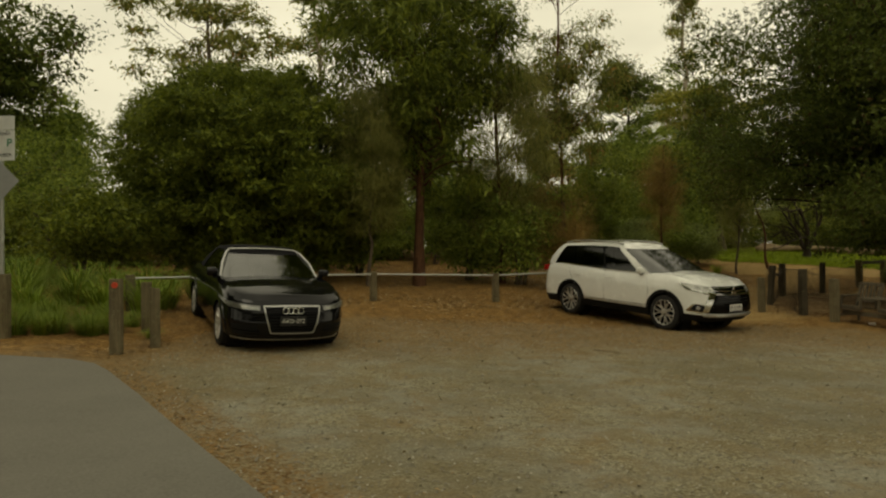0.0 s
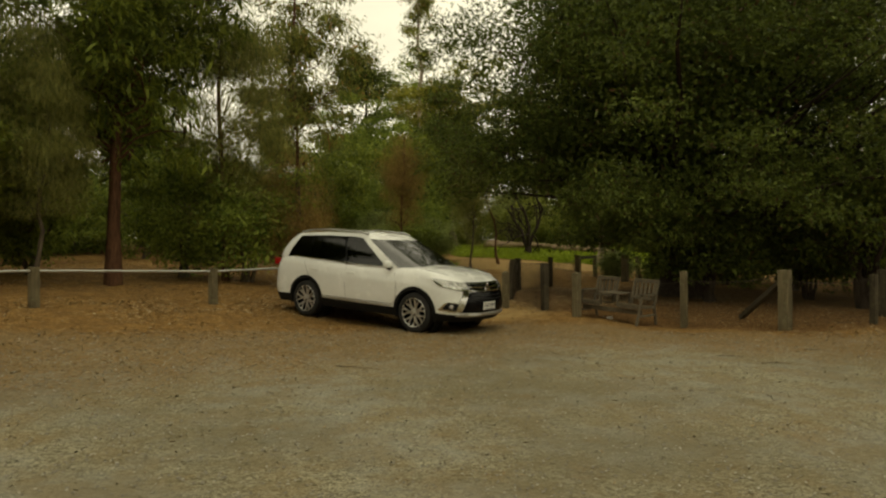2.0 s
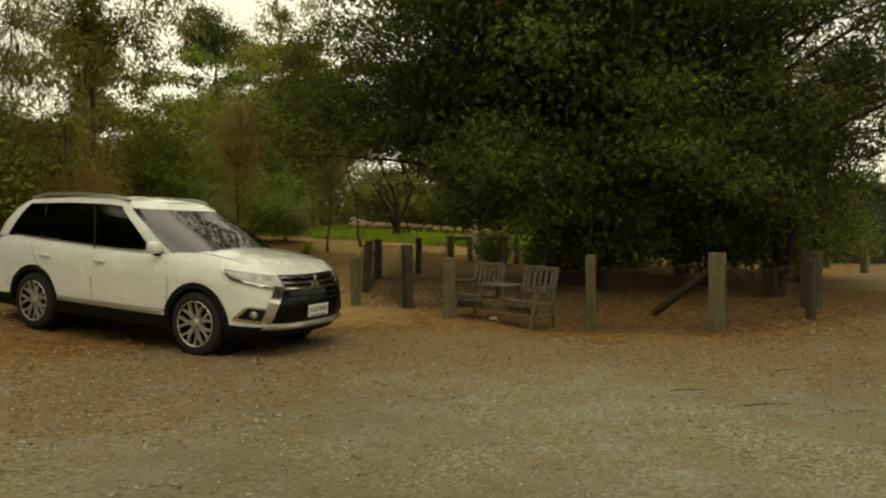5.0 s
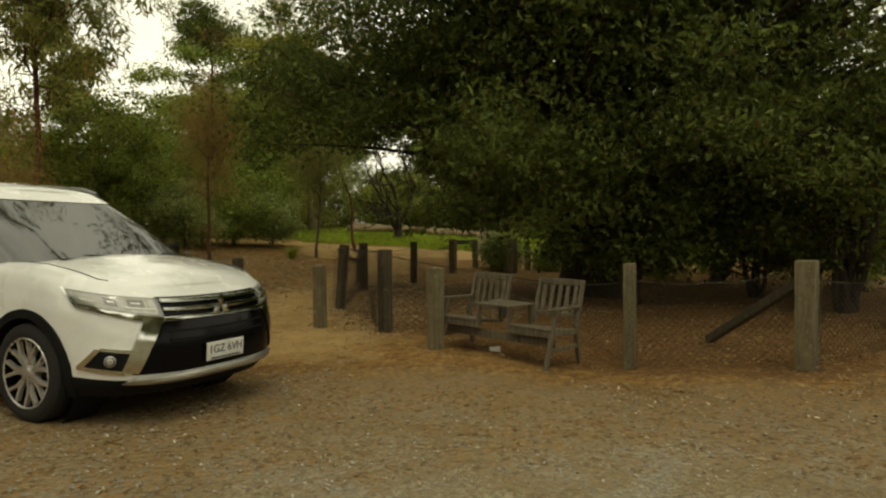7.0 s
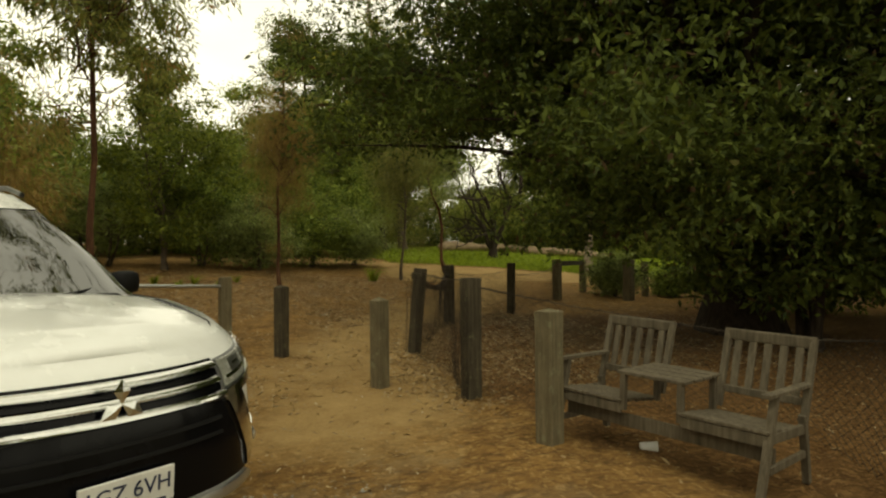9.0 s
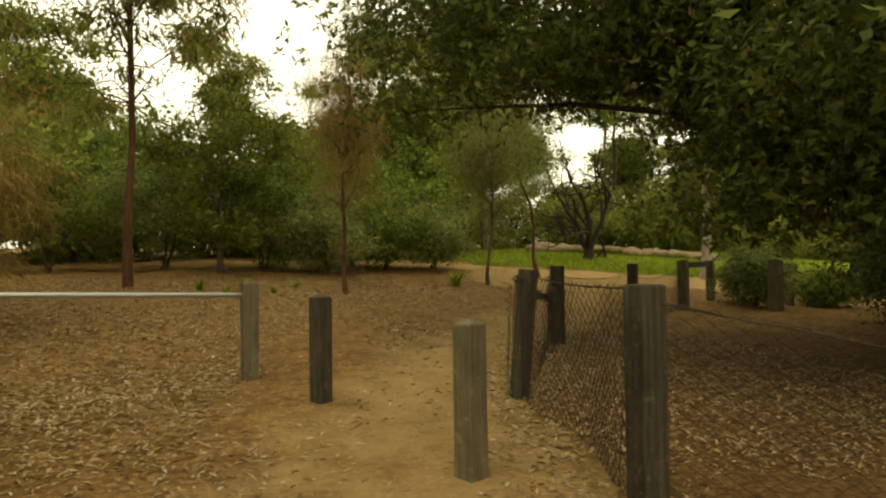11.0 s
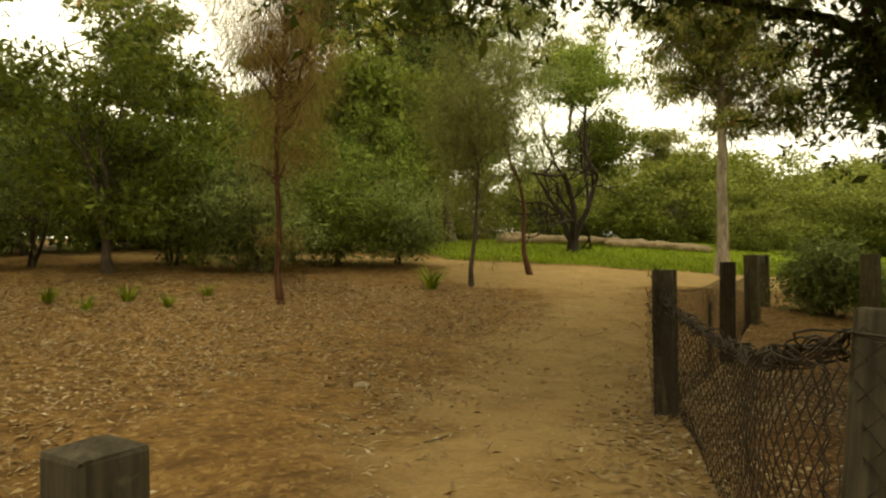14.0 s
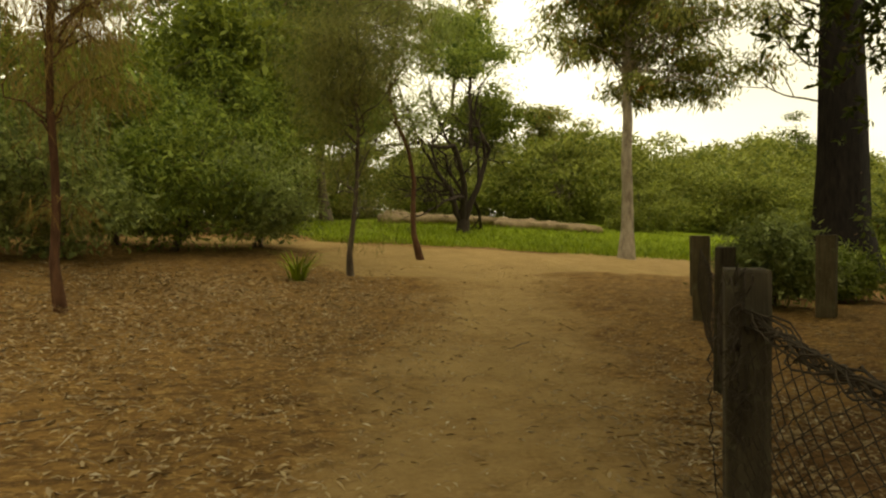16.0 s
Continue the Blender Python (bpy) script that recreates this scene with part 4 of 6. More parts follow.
fence = thing("chain_link_fence", "slack rusted chain-link wire fence between old posts", "fence")
P = FENCE_POSTS
panels = [("C", "F1", 1.12, 1.06, 0.02, (0.05, 0), 1), ("F1", "P1", 1.04, 0.90, 0.23, (0.06, 0), 2), ("P1", "P2", 0.92, 0.95, 0.06, (0, 0), 3), ("P2", "P3", 0.9, 0.9, 0.12, (0, 0), 4),
          ("C", "E", 1.08, 1.0, 0.28, (0.95, 0.1), 5), ("E", "F", 1.0, 1.05, 0.12, (0, 0), 6), ("F", "G", 0.95, 0.95, 0.1, (0, 0), 7)]
rng = np.random.default_rng(4)
for a, b, ha, hb, sag, bulge, sd in panels:
    paths, rim = chain_link(P[a][:2], P[b][:2], ha, hb, sag, bulge, seed=sd, collapse=0.25 if sd == 2 else 0.0)
    v, f = tubes(paths, 3)
    tagged(link("wire_mesh", mesh_np("wire_mesh", v, f, WIRE), fence), kind="stuff")
    strands = []
    torn = sd == 2
    rim_n = np.array([np.interp(np.linspace(0, 13, 60), np.arange(14), np.array(rim)[:, i]) for i in range(3)]).T
    for k in range(16 if torn else 2):
        ph, am = rng.uniform(0, 6.28, 3), (0.045 if torn else 0.006) * rng.uniform(0.4, 1.0)
        u = np.linspace(0, 1, 60)[:, None]
        wave = np.concatenate([np.sin(rng.uniform(20, 70) * u + p0) for p0 in ph], 1)
        strands.append((rim_n + am * wave - np.array([0, 0, 0.02]), np.full(60, 0.0036)))
    v, f = tubes(strands, 4)
    link("edge_wire", mesh_np("edge_wire", v, f, WIRE), fence)
# loose mesh wrapped flat against the posts
for key, (ox, oy), (ux, uy), wrap, ht, sd in (("C", (-0.10, 0.0), (0.1, 1.0), 0.17, 1.06, 11), ("F1", (-0.085, 0.0), (0.5, 0.87), 0.12, 1.0, 12), ("P1", (-0.105, 0.0), (0.5, 0.87), 0.20, 0.92, 13), ("E", (-0.055, -0.075), (0.8, -0.6), 0.13, 1.0, 14), ("F", (0.02, -0.13), (1.0, 0.1), 0.12, 0.98, 15)):
    cx, cy = P[key][0] + ox, P[key][1] + oy
    paths, rim = chain_link((cx - ux * wrap / 2, cy - uy * wrap / 2), (cx + ux * wrap / 2, cy + uy * wrap / 2), ht, ht - 0.02, 0.0, (0, 0), pitch=0.03, row=0.075, seed=sd)
    v, f = tubes([([(q[0], q[1], q[2] - 0.01) for q in p], r) for p, r in paths], 3)
    tagged(link("wire_mesh", mesh_np("wire_mesh", v, f, WIRE), fence), kind="stuff")
# crumpled wire caught on the path-side post
strands = []
for k in range(30):
    z = rng.uniform(0.5, 1.02)
    c = np.array([P["P1"][0] - 0.10, P["P1"][1] - 0.04, gz(*P["P1"][:2]) + z])
    pts = c + np.cumsum(rng.normal(size=(9, 3)), 0) * np.array([0.011, 0.011, 0.028])
    strands.append((pts, np.full(9, 0.0035)))
v, f = tubes(strands, 4)
tagged(link("crumpled_wire", mesh_np("crumpled_wire", v, f, WIRE), fence), "tangle of loose rusted wire", kind="stuff")

# low rail behind the fence and a fallen prop by the car park edge
def plank(name, a, b, w, h, material, label, category):
    return tagged(part(name, bar(a, b, w, h, 0.006), material), label, category)


plank("fence_rail", (P["P3"][0], P["P3"][1], gz(*P["P3"][:2]) + 0.95), (17.9, 27.0, gz(17.9, 27.0) + 0.88), 0.05, 0.13, POST_DARK, "horizontal timber rail between fence posts", "rail")
plank("timber_prop", (12.31, 13.70, gz(12.31, 13.7) + 0.02), (11.74, 12.17, gz(11.7, 12.2) + 0.90), 0.10, 0.10, POST_DARK, "dark timber prop leaning on a fence post", "prop")

# ---- cars ----
def paint_material(name, colour, rough=0.22, coat=1.0, grime=0.10, spec=0.5):
    s = Shader(name)
    f = s.noise(s.coords(), 3.0, 5.0)
    dust = s.ramp(s.noise(s.coords(), 14.0, 6.0), [(0.45, 0.0), (0.75, grime)])
    col = s.mix(dust, s.ramp(f, [(0.3, tuple(c * 0.94 for c in colour)), (0.7, colour)]), (0.30, 0.25, 0.17))
    m = s.base(col, s.ramp(f, [(0.3, rough), (0.7, rough + 0.08)]), 0, spec)
    s.b.inputs["Coat Weight"].default_value, s.b.inputs["Coat Roughness"].default_value = coat, 0.06
    return m


def glass_material(name, tint, ior=1.55):
    s = Shader(name)
    t = s.node("ShaderNodeBsdfTransparent", Color=(*tint, 1))
    g = s.node("ShaderNodeBsdfGlossy", Roughness=0.03)
    mx = s.n.new("ShaderNodeMixShader")
    mx.inputs[0].default_value = 0.10
    if ior:
        fr = s.node("ShaderNodeFresnel", IOR=ior)
        s.l.new(fr.outputs[0], mx.inputs[0])
    s.l.new(t.outputs[0], mx.inputs[1])
    s.l.new(g.outputs[0], mx.inputs[2])
    s.l.new(mx.outputs[0], s.out.inputs[0])
    return s.m


WHITE_PAINT = paint_material("white_car_paint", (0.80, 0.81, 0.78), 0.22, grime=0.06)
BLACK_PAINT = paint_material("black_car_paint", (0.003, 0.003, 0.004), 0.05, 0.0, 0.008, 0.33)
GLOSS_BLACK = plain_material("gloss_black_trim", (0.004, 0.004, 0.005), 0.14, 0, 0.14)
MATT_BLACK = plain_material("black_plastic", (0.009, 0.009, 0.009), 0.65, 0, 0.15)
RUBBER = plain_material("tyre_rubber", (0.022, 0.021, 0.020), 0.85, 0, 0.3, 0.3, 20.0)
CHROME = plain_material("chrome", (0.78, 0.78, 0.76), 0.10, 1.0)
SILVER = plain_material("satin_silver", (0.55, 0.55, 0.53), 0.32, 0.9)
ALLOY = plain_material("machined_alloy", (0.56, 0.55, 0.52), 0.3, 0.7)
TINT = glass_material("tinted_glass", (0.035, 0.040, 0.038))
SCREEN = glass_material("windscreen_glass", (0.012, 0.014, 0.013), 2.5)
PALE_SCREEN = glass_material("bright_windscreen_glass", (0.30, 0.32, 0.30), 2.7)
LENS = glass_material("clear_lamp_lens", (0.90, 0.90, 0.88), 0)
LAMP_RED = plain_material("red_lamp_lens", (0.30, 0.010, 0.008), 0.15)
LAMP_BOWL = plain_material("lamp_reflector", (0.62, 0.62, 0.60), 0.25, 0.25)
LAMP_HOUSING = plain_material("grey_lamp_housing", (0.16, 0.16, 0.16), 0.3, 0.3)
SEAT = plain_material("dark_upholstery", (0.025, 0.024, 0.023), 0.8)
SOFT_TOP = plain_material("black_canvas_roof", (0.012, 0.012, 0.013), 0.95, 0, 0.1, 0.3, 40.0)
PLATE_WHITE = plain_material("white_number_plate", (0.72, 0.72, 0.68), 0.4)
PLATE_INK = plain_material("dark_plate_lettering", (0.02, 0.03, 0.07), 0.5)
PLATE_BLACK = plain_material("black_number_plate", (0.012, 0.012, 0.012), 0.35)


def outline(nose, tail, width, fr, rr, ef=2.8, es=3.6, nf=18, ns=40, nr=12):
    """Half of a car's outline from above, from the middle of the nose round to the middle of the tail."""
    th = np.linspace(0, np.pi / 2, nf)
    front = np.stack([fr + (nose - fr) * np.cos(th) ** (2 / ef), width * np.sin(th) ** (2 / es)], 1)
    side_x = np.linspace(fr, rr, ns + 1)[1:-1]
    side = np.stack([side_x, np.full(ns - 1, width)], 1)
    tr = np.linspace(np.pi / 2, 0, nr)
    rear = np.stack([rr - (rr - tail) * np.cos(tr) ** (2 / 3.0), width * np.sin(tr) ** (2 / 4.0)], 1)
    return np.concatenate([front, side, rear])


def curve(pairs):
    xs, ys = zip(*sorted(pairs))
    return lambda v: np.interp(v, xs, ys)


def skin(rows, nose, tail, width, fr, rr, low, high, **kw):
    """Rows of the half outline, stacked from the height low(x) to high(x)."""
    out = []
    for v in rows:
        o = outline(nose(v), tail(v), width(v), fr(v), rr(v), **kw)
        z = low(o[:, 0]) + (high(o[:, 0]) - low(o[:, 0])) * v
        out.append(np.concatenate([o, z[:, None]], 1))
    return np.array(out)


def grid_faces(nr, ns, keep=None):
    i = np.arange(nr - 1)[:, None] * ns + np.arange(ns - 1)[None, :]
    f = np.stack([i, i + 1, i + ns + 1, i + ns], -1)
    return f[keep] if keep is not None else f.reshape(-1, 4)


def both_sides(P, keep=None):
    """Corners and faces of a half skin and of its mirror image."""
    nr, ns = P.shape[:2]
    v = P.reshape(-1, 3)
    f = grid_faces(nr, ns, keep)
    m = v * np.array([1, -1, 1])
    return np.concatenate([v, m]), np.concatenate([f[:, ::-1], f + len(v)])


def cap(edge, crown, cols=11, drop=0.0):
    """A crowned sheet between a half edge and its mirror image."""
    t = np.linspace(1, -1, cols)
    y = edge[:, None, 1] * t[None, :]
    fade = np.clip(edge[:, 1:2] / (edge[:, 1].max() + 1e-6), 0, 1)
    z = edge[:, None, 2] + crown * fade * (1 - t[None, :] ** 2) - drop
    x = np.repeat(edge[:, None, 0], cols, 1)
    return np.stack([x, y, z], -1).reshape(-1, 3), grid_faces(len(edge), cols)


def merged(*pieces):
    vs, fs, n = [], [], 0
    for v, f in pieces:
        vs.append(v)
        fs.append(f + n)
        n += len(v)
    return np.concatenate(vs), np.concatenate(fs)


def np_part(name, vf, material, parent, label="", smooth=True, weld=True):
    me = mesh_np(name, vf[0], vf[1], material)
    bm = bmesh.new()
    bm.from_mesh(me)
    if weld:
        bmesh.ops.remove_doubles(bm, verts=bm.verts, dist=0.0008)
    bmesh.ops.delete(bm, geom=[v for v in bm.verts if not v.link_faces], context="VERTS")
    bmesh.ops.recalc_face_normals(bm, faces=bm.faces)
    for f in bm.faces:
        f.smooth = smooth
    for e in bm.edges:
        if len(e.link_faces) == 2 and e.calc_face_angle(0) > radians(38):
            e.smooth = False
    bm.to_mesh(me)
    bm.free()
    return link(name, me, parent, label)


def lathe(name, profile, segs, material, parent, label="", m=None):
    """Profile of (radius, y) turned round the y axis."""
    ang = np.linspace(0, 2 * np.pi, segs + 1)[:-1]
    pr = np.array(profile)
    v = np.stack([pr[:, None, 0] * np.cos(ang), np.repeat(pr[:, 1:2], segs, 1), pr[:, None, 0] * np.sin(ang)], -1).reshape(-1, 3)
    n = len(pr)
    i, j = np.meshgrid(np.arange(n - 1), np.arange(segs), indexing="ij")
    k = (j + 1) % segs
    f = np.stack([i * segs + j, i * segs + k, (i + 1) * segs + k, (i + 1) * segs + j], -1).reshape(-1, 4)
    ob = np_part(name, (v, f), material, parent, label)
    if m is not None:
        ob.matrix_basis = m
    return ob


def wheel(parent, x, y, side, radius, width, rim, spokes, twin, rim_mat, dark_mat):
    home = lathe("wheel", [(radius * 0.55, -width * 0.42), (rim - 0.012, -width * 0.5), (rim + 0.03, -width * 0.52), (radius - 0.035, -width * 0.5), (radius - 0.008, -width * 0.40),
                           (radius, -width * 0.2), (radius, width * 0.2), (radius - 0.008, width * 0.40), (radius - 0.035, width * 0.5), (rim + 0.03, width * 0.52), (rim - 0.006, width * 0.47)], 40, RUBBER, parent,
                 "black rubber tyre", pose(x, y, radius, 0, 0, 0 if side > 0 else 180))
    lathe("rim", [(rim, width * 0.47), (rim - 0.008, width * 0.485), (rim - 0.022, width * 0.46), (rim - 0.03, width * 0.2), (rim - 0.05, -width * 0.1), (0.001, -width * 0.1)], 40, dark_mat, home, "dark alloy rim")
    lathe("hub", [(0.001, width * 0.44), (0.03, width * 0.44), (0.035, width * 0.42), (0.075, width * 0.40), (0.085, width * 0.2)], 24, rim_mat, home, "silver hub")
    lathe("rim_edge", [(rim + 0.002, width * 0.475), (rim - 0.004, width * 0.50), (rim - 0.016, width * 0.47)], 40, rim_mat, home)
    for k in range(spokes):
        a = 2 * math.pi * k / spokes
        for off in ((-1, 1) if twin else (0,)):
            a2 = a + off * 0.24
            p0 = Vector((0.055 * math.cos(a), width * 0.38, 0.055 * math.sin(a)))
            pm = Vector((rim * 0.55 * math.cos(a + off * 0.10), width * 0.42, rim * 0.55 * math.sin(a + off * 0.10)))
            p1 = Vector(((rim - 0.012) * math.cos(a2), width * 0.45, (rim - 0.012) * math.sin(a2)))
            bm = bmesh.new()
            rings = []
            for p, w in ((p0, 0.024), (pm, 0.017 if twin else 0.022), (p1, 0.017 if twin else 0.030)):
                n = Vector((-math.sin(a), 0, math.cos(a)))
                rings.append([bm.verts.new(p + n * sx * w + Vector((0, sy, 0))) for sx, sy in ((-1, -0.02), (-0.7, 0.006), (0.7, 0.006), (1, -0.02))])
            for r0, r1 in zip(rings, rings[1:]):
                for q in range(4):
                    bm.faces.new((r0[q], r0[(q + 1) % 4], r1[(q + 1) % 4], r1[q]))
            bmesh.ops.recalc_face_normals(bm, faces=bm.faces)
            part("spoke", bm, rim_mat, home)
    return home


def lettering(text, size, material, parent, m, depth=0.002):
    cu = bpy.data.curves.new("plate_text", "FONT")
    cu.body, cu.size, cu.extrude, cu.align_x, cu.align_y = text, size, depth, "CENTER", "CENTER"
    tmp = new("plate_text_curve", cu)
    dg = bpy.context.evaluated_depsgraph_get()
    me = bpy.data.meshes.new_from_object(tmp.evaluated_get(dg))
    bpy.data.objects.remove(tmp)
    me.materials.clear()
    me.materials.append(material)
    ob = link("lettering", me, parent)
    ob.matrix_basis = m
    return ob


class Car:
    def __init__(self, name, label, spec):
        self.k = spec
        self.home = thing(name, label, "car")

    def level(self, z):
        return np.clip((z - self.k["zb"]) / (float(self.k["top"](self.k["len_f"])) - self.k["zb"]), 0, 1)

    def front_x(self, y, z, off=0.0):
        k, v = self.k, self.level(z)
        q = np.clip(1 - (np.abs(y) / k["width"](v)) ** 3.6, 0.0, 1.0)
        return k["fr"](v) + (k["nose"](v) - k["fr"](v)) * q ** (1 / 2.8) + off

    def body_y(self, x, z):
        """Half width of the body at that length and height."""
        k = self.k
        v = np.clip((z - k["zb"]) / (float(k["top"](x)) - k["zb"]), 0, 1)
        w, fr, rr = float(k["width"](v)), float(k["fr"](v)), float(k["rr"](v))
        if x > fr:
            return w * max(0.0, 1 - ((x - fr) / (float(k["nose"](v)) - fr)) ** 2.8) ** (1 / 3.6)
        if x < rr:
            return w * max(0.0, 1 - ((rr - x) / (rr - float(k["tail"](v)))) ** 3.0) ** (1 / 4.0)
        return w

    def along(self, c):
        """How far round the nose a corner lies: given as y, or, past 1, as 1 + that share itself."""
        y, z = c
        if y >= 1.0:
            return y - 1.0
        w = float(self.k["width"](self.level(z)))
        return math.asin(min(1.0, (y / w) ** 1.8)) / (math.pi / 2)

    def patch(self, name, corners, material, off=0.01, depth=0.03, label="", n=26, m=4, sides=(1, -1), parent=None, bulge=0.0):
        """A plate on the nose from four (y, z) corners: inner low, outer low, outer high, inner high."""
        made = None
        c = np.array(corners, float)
        for sgn in sides:
            a, b = np.linspace(0, 1, n), np.linspace(0, 1, m)
            A, B = np.meshgrid(a, b, indexing="ij")
            w4 = ((1 - A) * (1 - B), A * (1 - B), A * B, (1 - A) * B)
            z = sum(w * q[1] for w, q in zip(w4, c))
            th = sum(w * self.along(q) for w, q in zip(w4, c)) * np.pi / 2
            lv = self.level(z)
            k = self.k
            out = off + bulge * np.sin(np.pi * B)
            for _ in range(6):
                fr, nose, wd = k["fr"](lv), k["nose"](lv), k["width"](lv)
                x = fr + (nose - fr) * np.cos(th) ** (2 / 2.8)
                lv = np.clip((z - k["zb"]) / (k["top"](x) - k["zb"]), 0, 1)
            x = x + out * np.cos(th) ** 0.5
            y = sgn * (wd * np.sin(th) ** (2 / 3.6) + out * np.sin(th) ** 3)
            top = np.stack([x, y, z], -1)
            inner = top - np.stack([depth * np.cos(th) ** 0.5, sgn * depth * np.sin(th) ** 3, 0 * th], -1)
            loop = np.concatenate([top, inner[:, ::-1]], 1)
            loop = np.concatenate([loop, loop[:, :1]], 1)
            pieces = [(loop.reshape(-1, 3), grid_faces(n, 2 * m + 1))]
            for e in (0, -1):
                end = np.stack([top[e], inner[e]], 0)
                pieces.append((end.reshape(-1, 3), grid_faces(2, m)))
            made = np_part(name, merged(*pieces), material, parent or self.home, label)
        return made

    def shell(self, paint, clad):
        k = self.k
        rows = np.concatenate([np.linspace(0, 0.86, 25), [0.9, 0.935, 0.965, 0.985, 1.0]])
        zero = lambda x: np.full(np.shape(x), k["zb"])
        P = skin(rows, k["nose"], k["tail"], k["width"], k["fr"], k["rr"], zero, k["top"], ns=130, nf=48, nr=24)
        nr, ns = P.shape[:2]
        cut = np.zeros((nr, ns), bool)
        for xw in (k["wb"] / 2, -k["wb"] / 2):
            d = np.hypot(P[..., 0] - xw, P[..., 2] - k["tyre"])
            near = (P[..., 1] > 0.7 * k["width"](0.5))
            cut |= (d < k["arch"]) & near
            ring = (d >= k["arch"]) & (d < k["arch"] + 0.05) & near
            s = (k["arch"] / np.where(ring, d, 1))[..., None]
            c = np.array([xw, 0, k["tyre"]])
            moved = c + (P - c) * np.array([1, 0, 1]) * s + (P - c) * np.array([0, 1, 0])
            P = np.where(ring[..., None], moved, P)
        dead = cut[:-1, :-1] | cut[1:, :-1] | cut[:-1, 1:] | cut[1:, 1:]
        self.P, self.rows = P, rows
        low = np.zeros_like(dead)
        low[:k["clad_rows"]] = True
        pieces = [both_sides(P, ~dead & ~low), cap(P[-1], k["crown"])]
        np_part("body", merged(*pieces), paint, self.home)
        np_part("lower_cladding", both_sides(P, ~dead & low), clad, self.home, "black lower cladding")
        floor_edge = P[0].copy()
        np_part("underbody", cap(floor_edge, 0.0, 5), MATT_BLACK, self.home)
        for sx in (1, -1):
            for sy in (1, -1):
                xw = sx * k["wb"] / 2
                c = np.array([xw, sy * (k["width"](0.35) + 0.002), k["tyre"]])
                an = np.linspace(radians(-16), radians(196), 30)
                ring = []
                for a in an:
                    row = []
                    for r, dy in ((k["arch"] + 0.040, -0.012), (k["arch"] + 0.034, 0.012), (k["arch"] - 0.026, 0.012), (k["arch"] - 0.030, -0.10)):
                        px, pz = xw + r * math.cos(a), k["tyre"] + r * math.sin(a)
                        row.append((px, sy * (self.body_y(px, max(pz, k["zb"])) + dy), pz))
                    ring.append(row)
                ring = np.array(ring)
                np_part("arch_trim", (ring.reshape(-1, 3), grid_faces(30, 4)), clad if k["arch_black"] else paint, self.home)
                an = np.linspace(0, 2 * np.pi, 25)
                well = np.array([[c + np.array([k["arch"] * 1.02 * math.cos(a) * f, -sy * dy, k["arch"] * 1.02 * math.sin(a) * f]) for f, dy in ((1, 0.09), (1, 0.36), (0.01, 0.36))] for a in an])
                np_part("wheel_well", (well.reshape(-1, 3), grid_faces(25, 3)), MATT_BLACK, self.home)

    def house(self, frame_mat, roof_mat, side_glass, pillars, rail=0.86, screen=None):
        k = self.k["gh"]
        rows = np.linspace(0, 1, 9)
        G = skin(rows, k["nose"], k["tail"], k["width"], k["fr"], k["rr"], k["low"], k["high"], nf=12, ns=44, nr=12)
        nr, ns = G.shape[:2]
        out = G.copy()
        out[..., 1] *= 1.008
        out[..., 0] *= 1.004
        out[..., 2] += 0.004
        si = np.arange(ns - 1)
        xm = (G[0, :-1, 0] + G[0, 1:, 0]) / 2
        front, rear = si < 10, si >= 12 + 43
        opaque = np.zeros((nr - 1, ns - 1), bool)
        opaque[rows[:-1] >= rail, :] = True
        opaque[:, (si >= 10) & (si < 13)] = True
        for lo, hi in pillars:
            opaque[:, (xm > lo) & (xm < hi) & ~front] = True
        if k.get("rear_solid"):
            opaque[:, rear] = True
        np_part("windscreen", both_sides(G, ~opaque & front[None, :]), screen or SCREEN, self.home, "reflective windscreen")
        left_v = G.reshape(-1, 3)
        for hi, lo in k["panes"]:
            keep = ~opaque & ~front[None, :] & ~rear[None, :] & ((xm < hi) & (xm > lo))[None, :]
            f = grid_faces(nr, ns, keep)
            np_part("side_window", (left_v, f[:, ::-1]), side_glass, self.home, "dark tinted side glass")
            np_part("side_window", (left_v * np.array([1, -1, 1]), f), side_glass, self.home, "dark tinted side glass")
        if not k.get("rear_solid"):
            np_part("rear_window", both_sides(G, ~opaque & rear[None, :]), side_glass, self.home)
        np_part("upper_frame", both_sides(out, opaque), frame_mat, self.home)
        np_part("roof", cap(out[-1], k["crown"]), roof_mat, self.home)
        self.G = G

    def on_side(self, x, z, sy):
        """The point of the flank at that length and height."""
        v = (z - self.k["zb"]) / (float(self.k["top"](x)) - self.k["zb"])
        return np.array([x, sy * (float(self.k["width"](v)) + 0.003), z])

    def seam(self, pts, sy, r=0.0035):
        v, f = tubes([(np.array([self.on_side(x, z, sy) for x, z in pts]), np.full(len(pts), r))], 4)
        link("seam", mesh_np("seam", v, f, MATT_BLACK), self.home)

    def cabin(self, seats, dash_x, z):
        for sx, sy in seats:
            bm = box_bm(bmesh.new(), (0.5, 0.5, 0.16), (sx, sy, z - 0.12), None, 0.05)
            box_bm(bm, (0.14, 0.48, 0.62), (sx - 0.26, sy, z + 0.2), Euler((0, radians(-14), 0)).to_matrix(), 0.05)
            box_bm(bm, (0.09, 0.26, 0.18), (sx - 0.36, sy, z + 0.60), Euler((0, radians(-8), 0)).to_matrix(), 0.035)
            part("seat", bm, SEAT, self.home, "dark seat with headrest")
        bm = box_bm(bmesh.new(), (0.5, 1.35, 0.2), (dash_x, 0, z + 0.16), None, 0.06)
        part("dashboard", bm, SEAT, self.home)
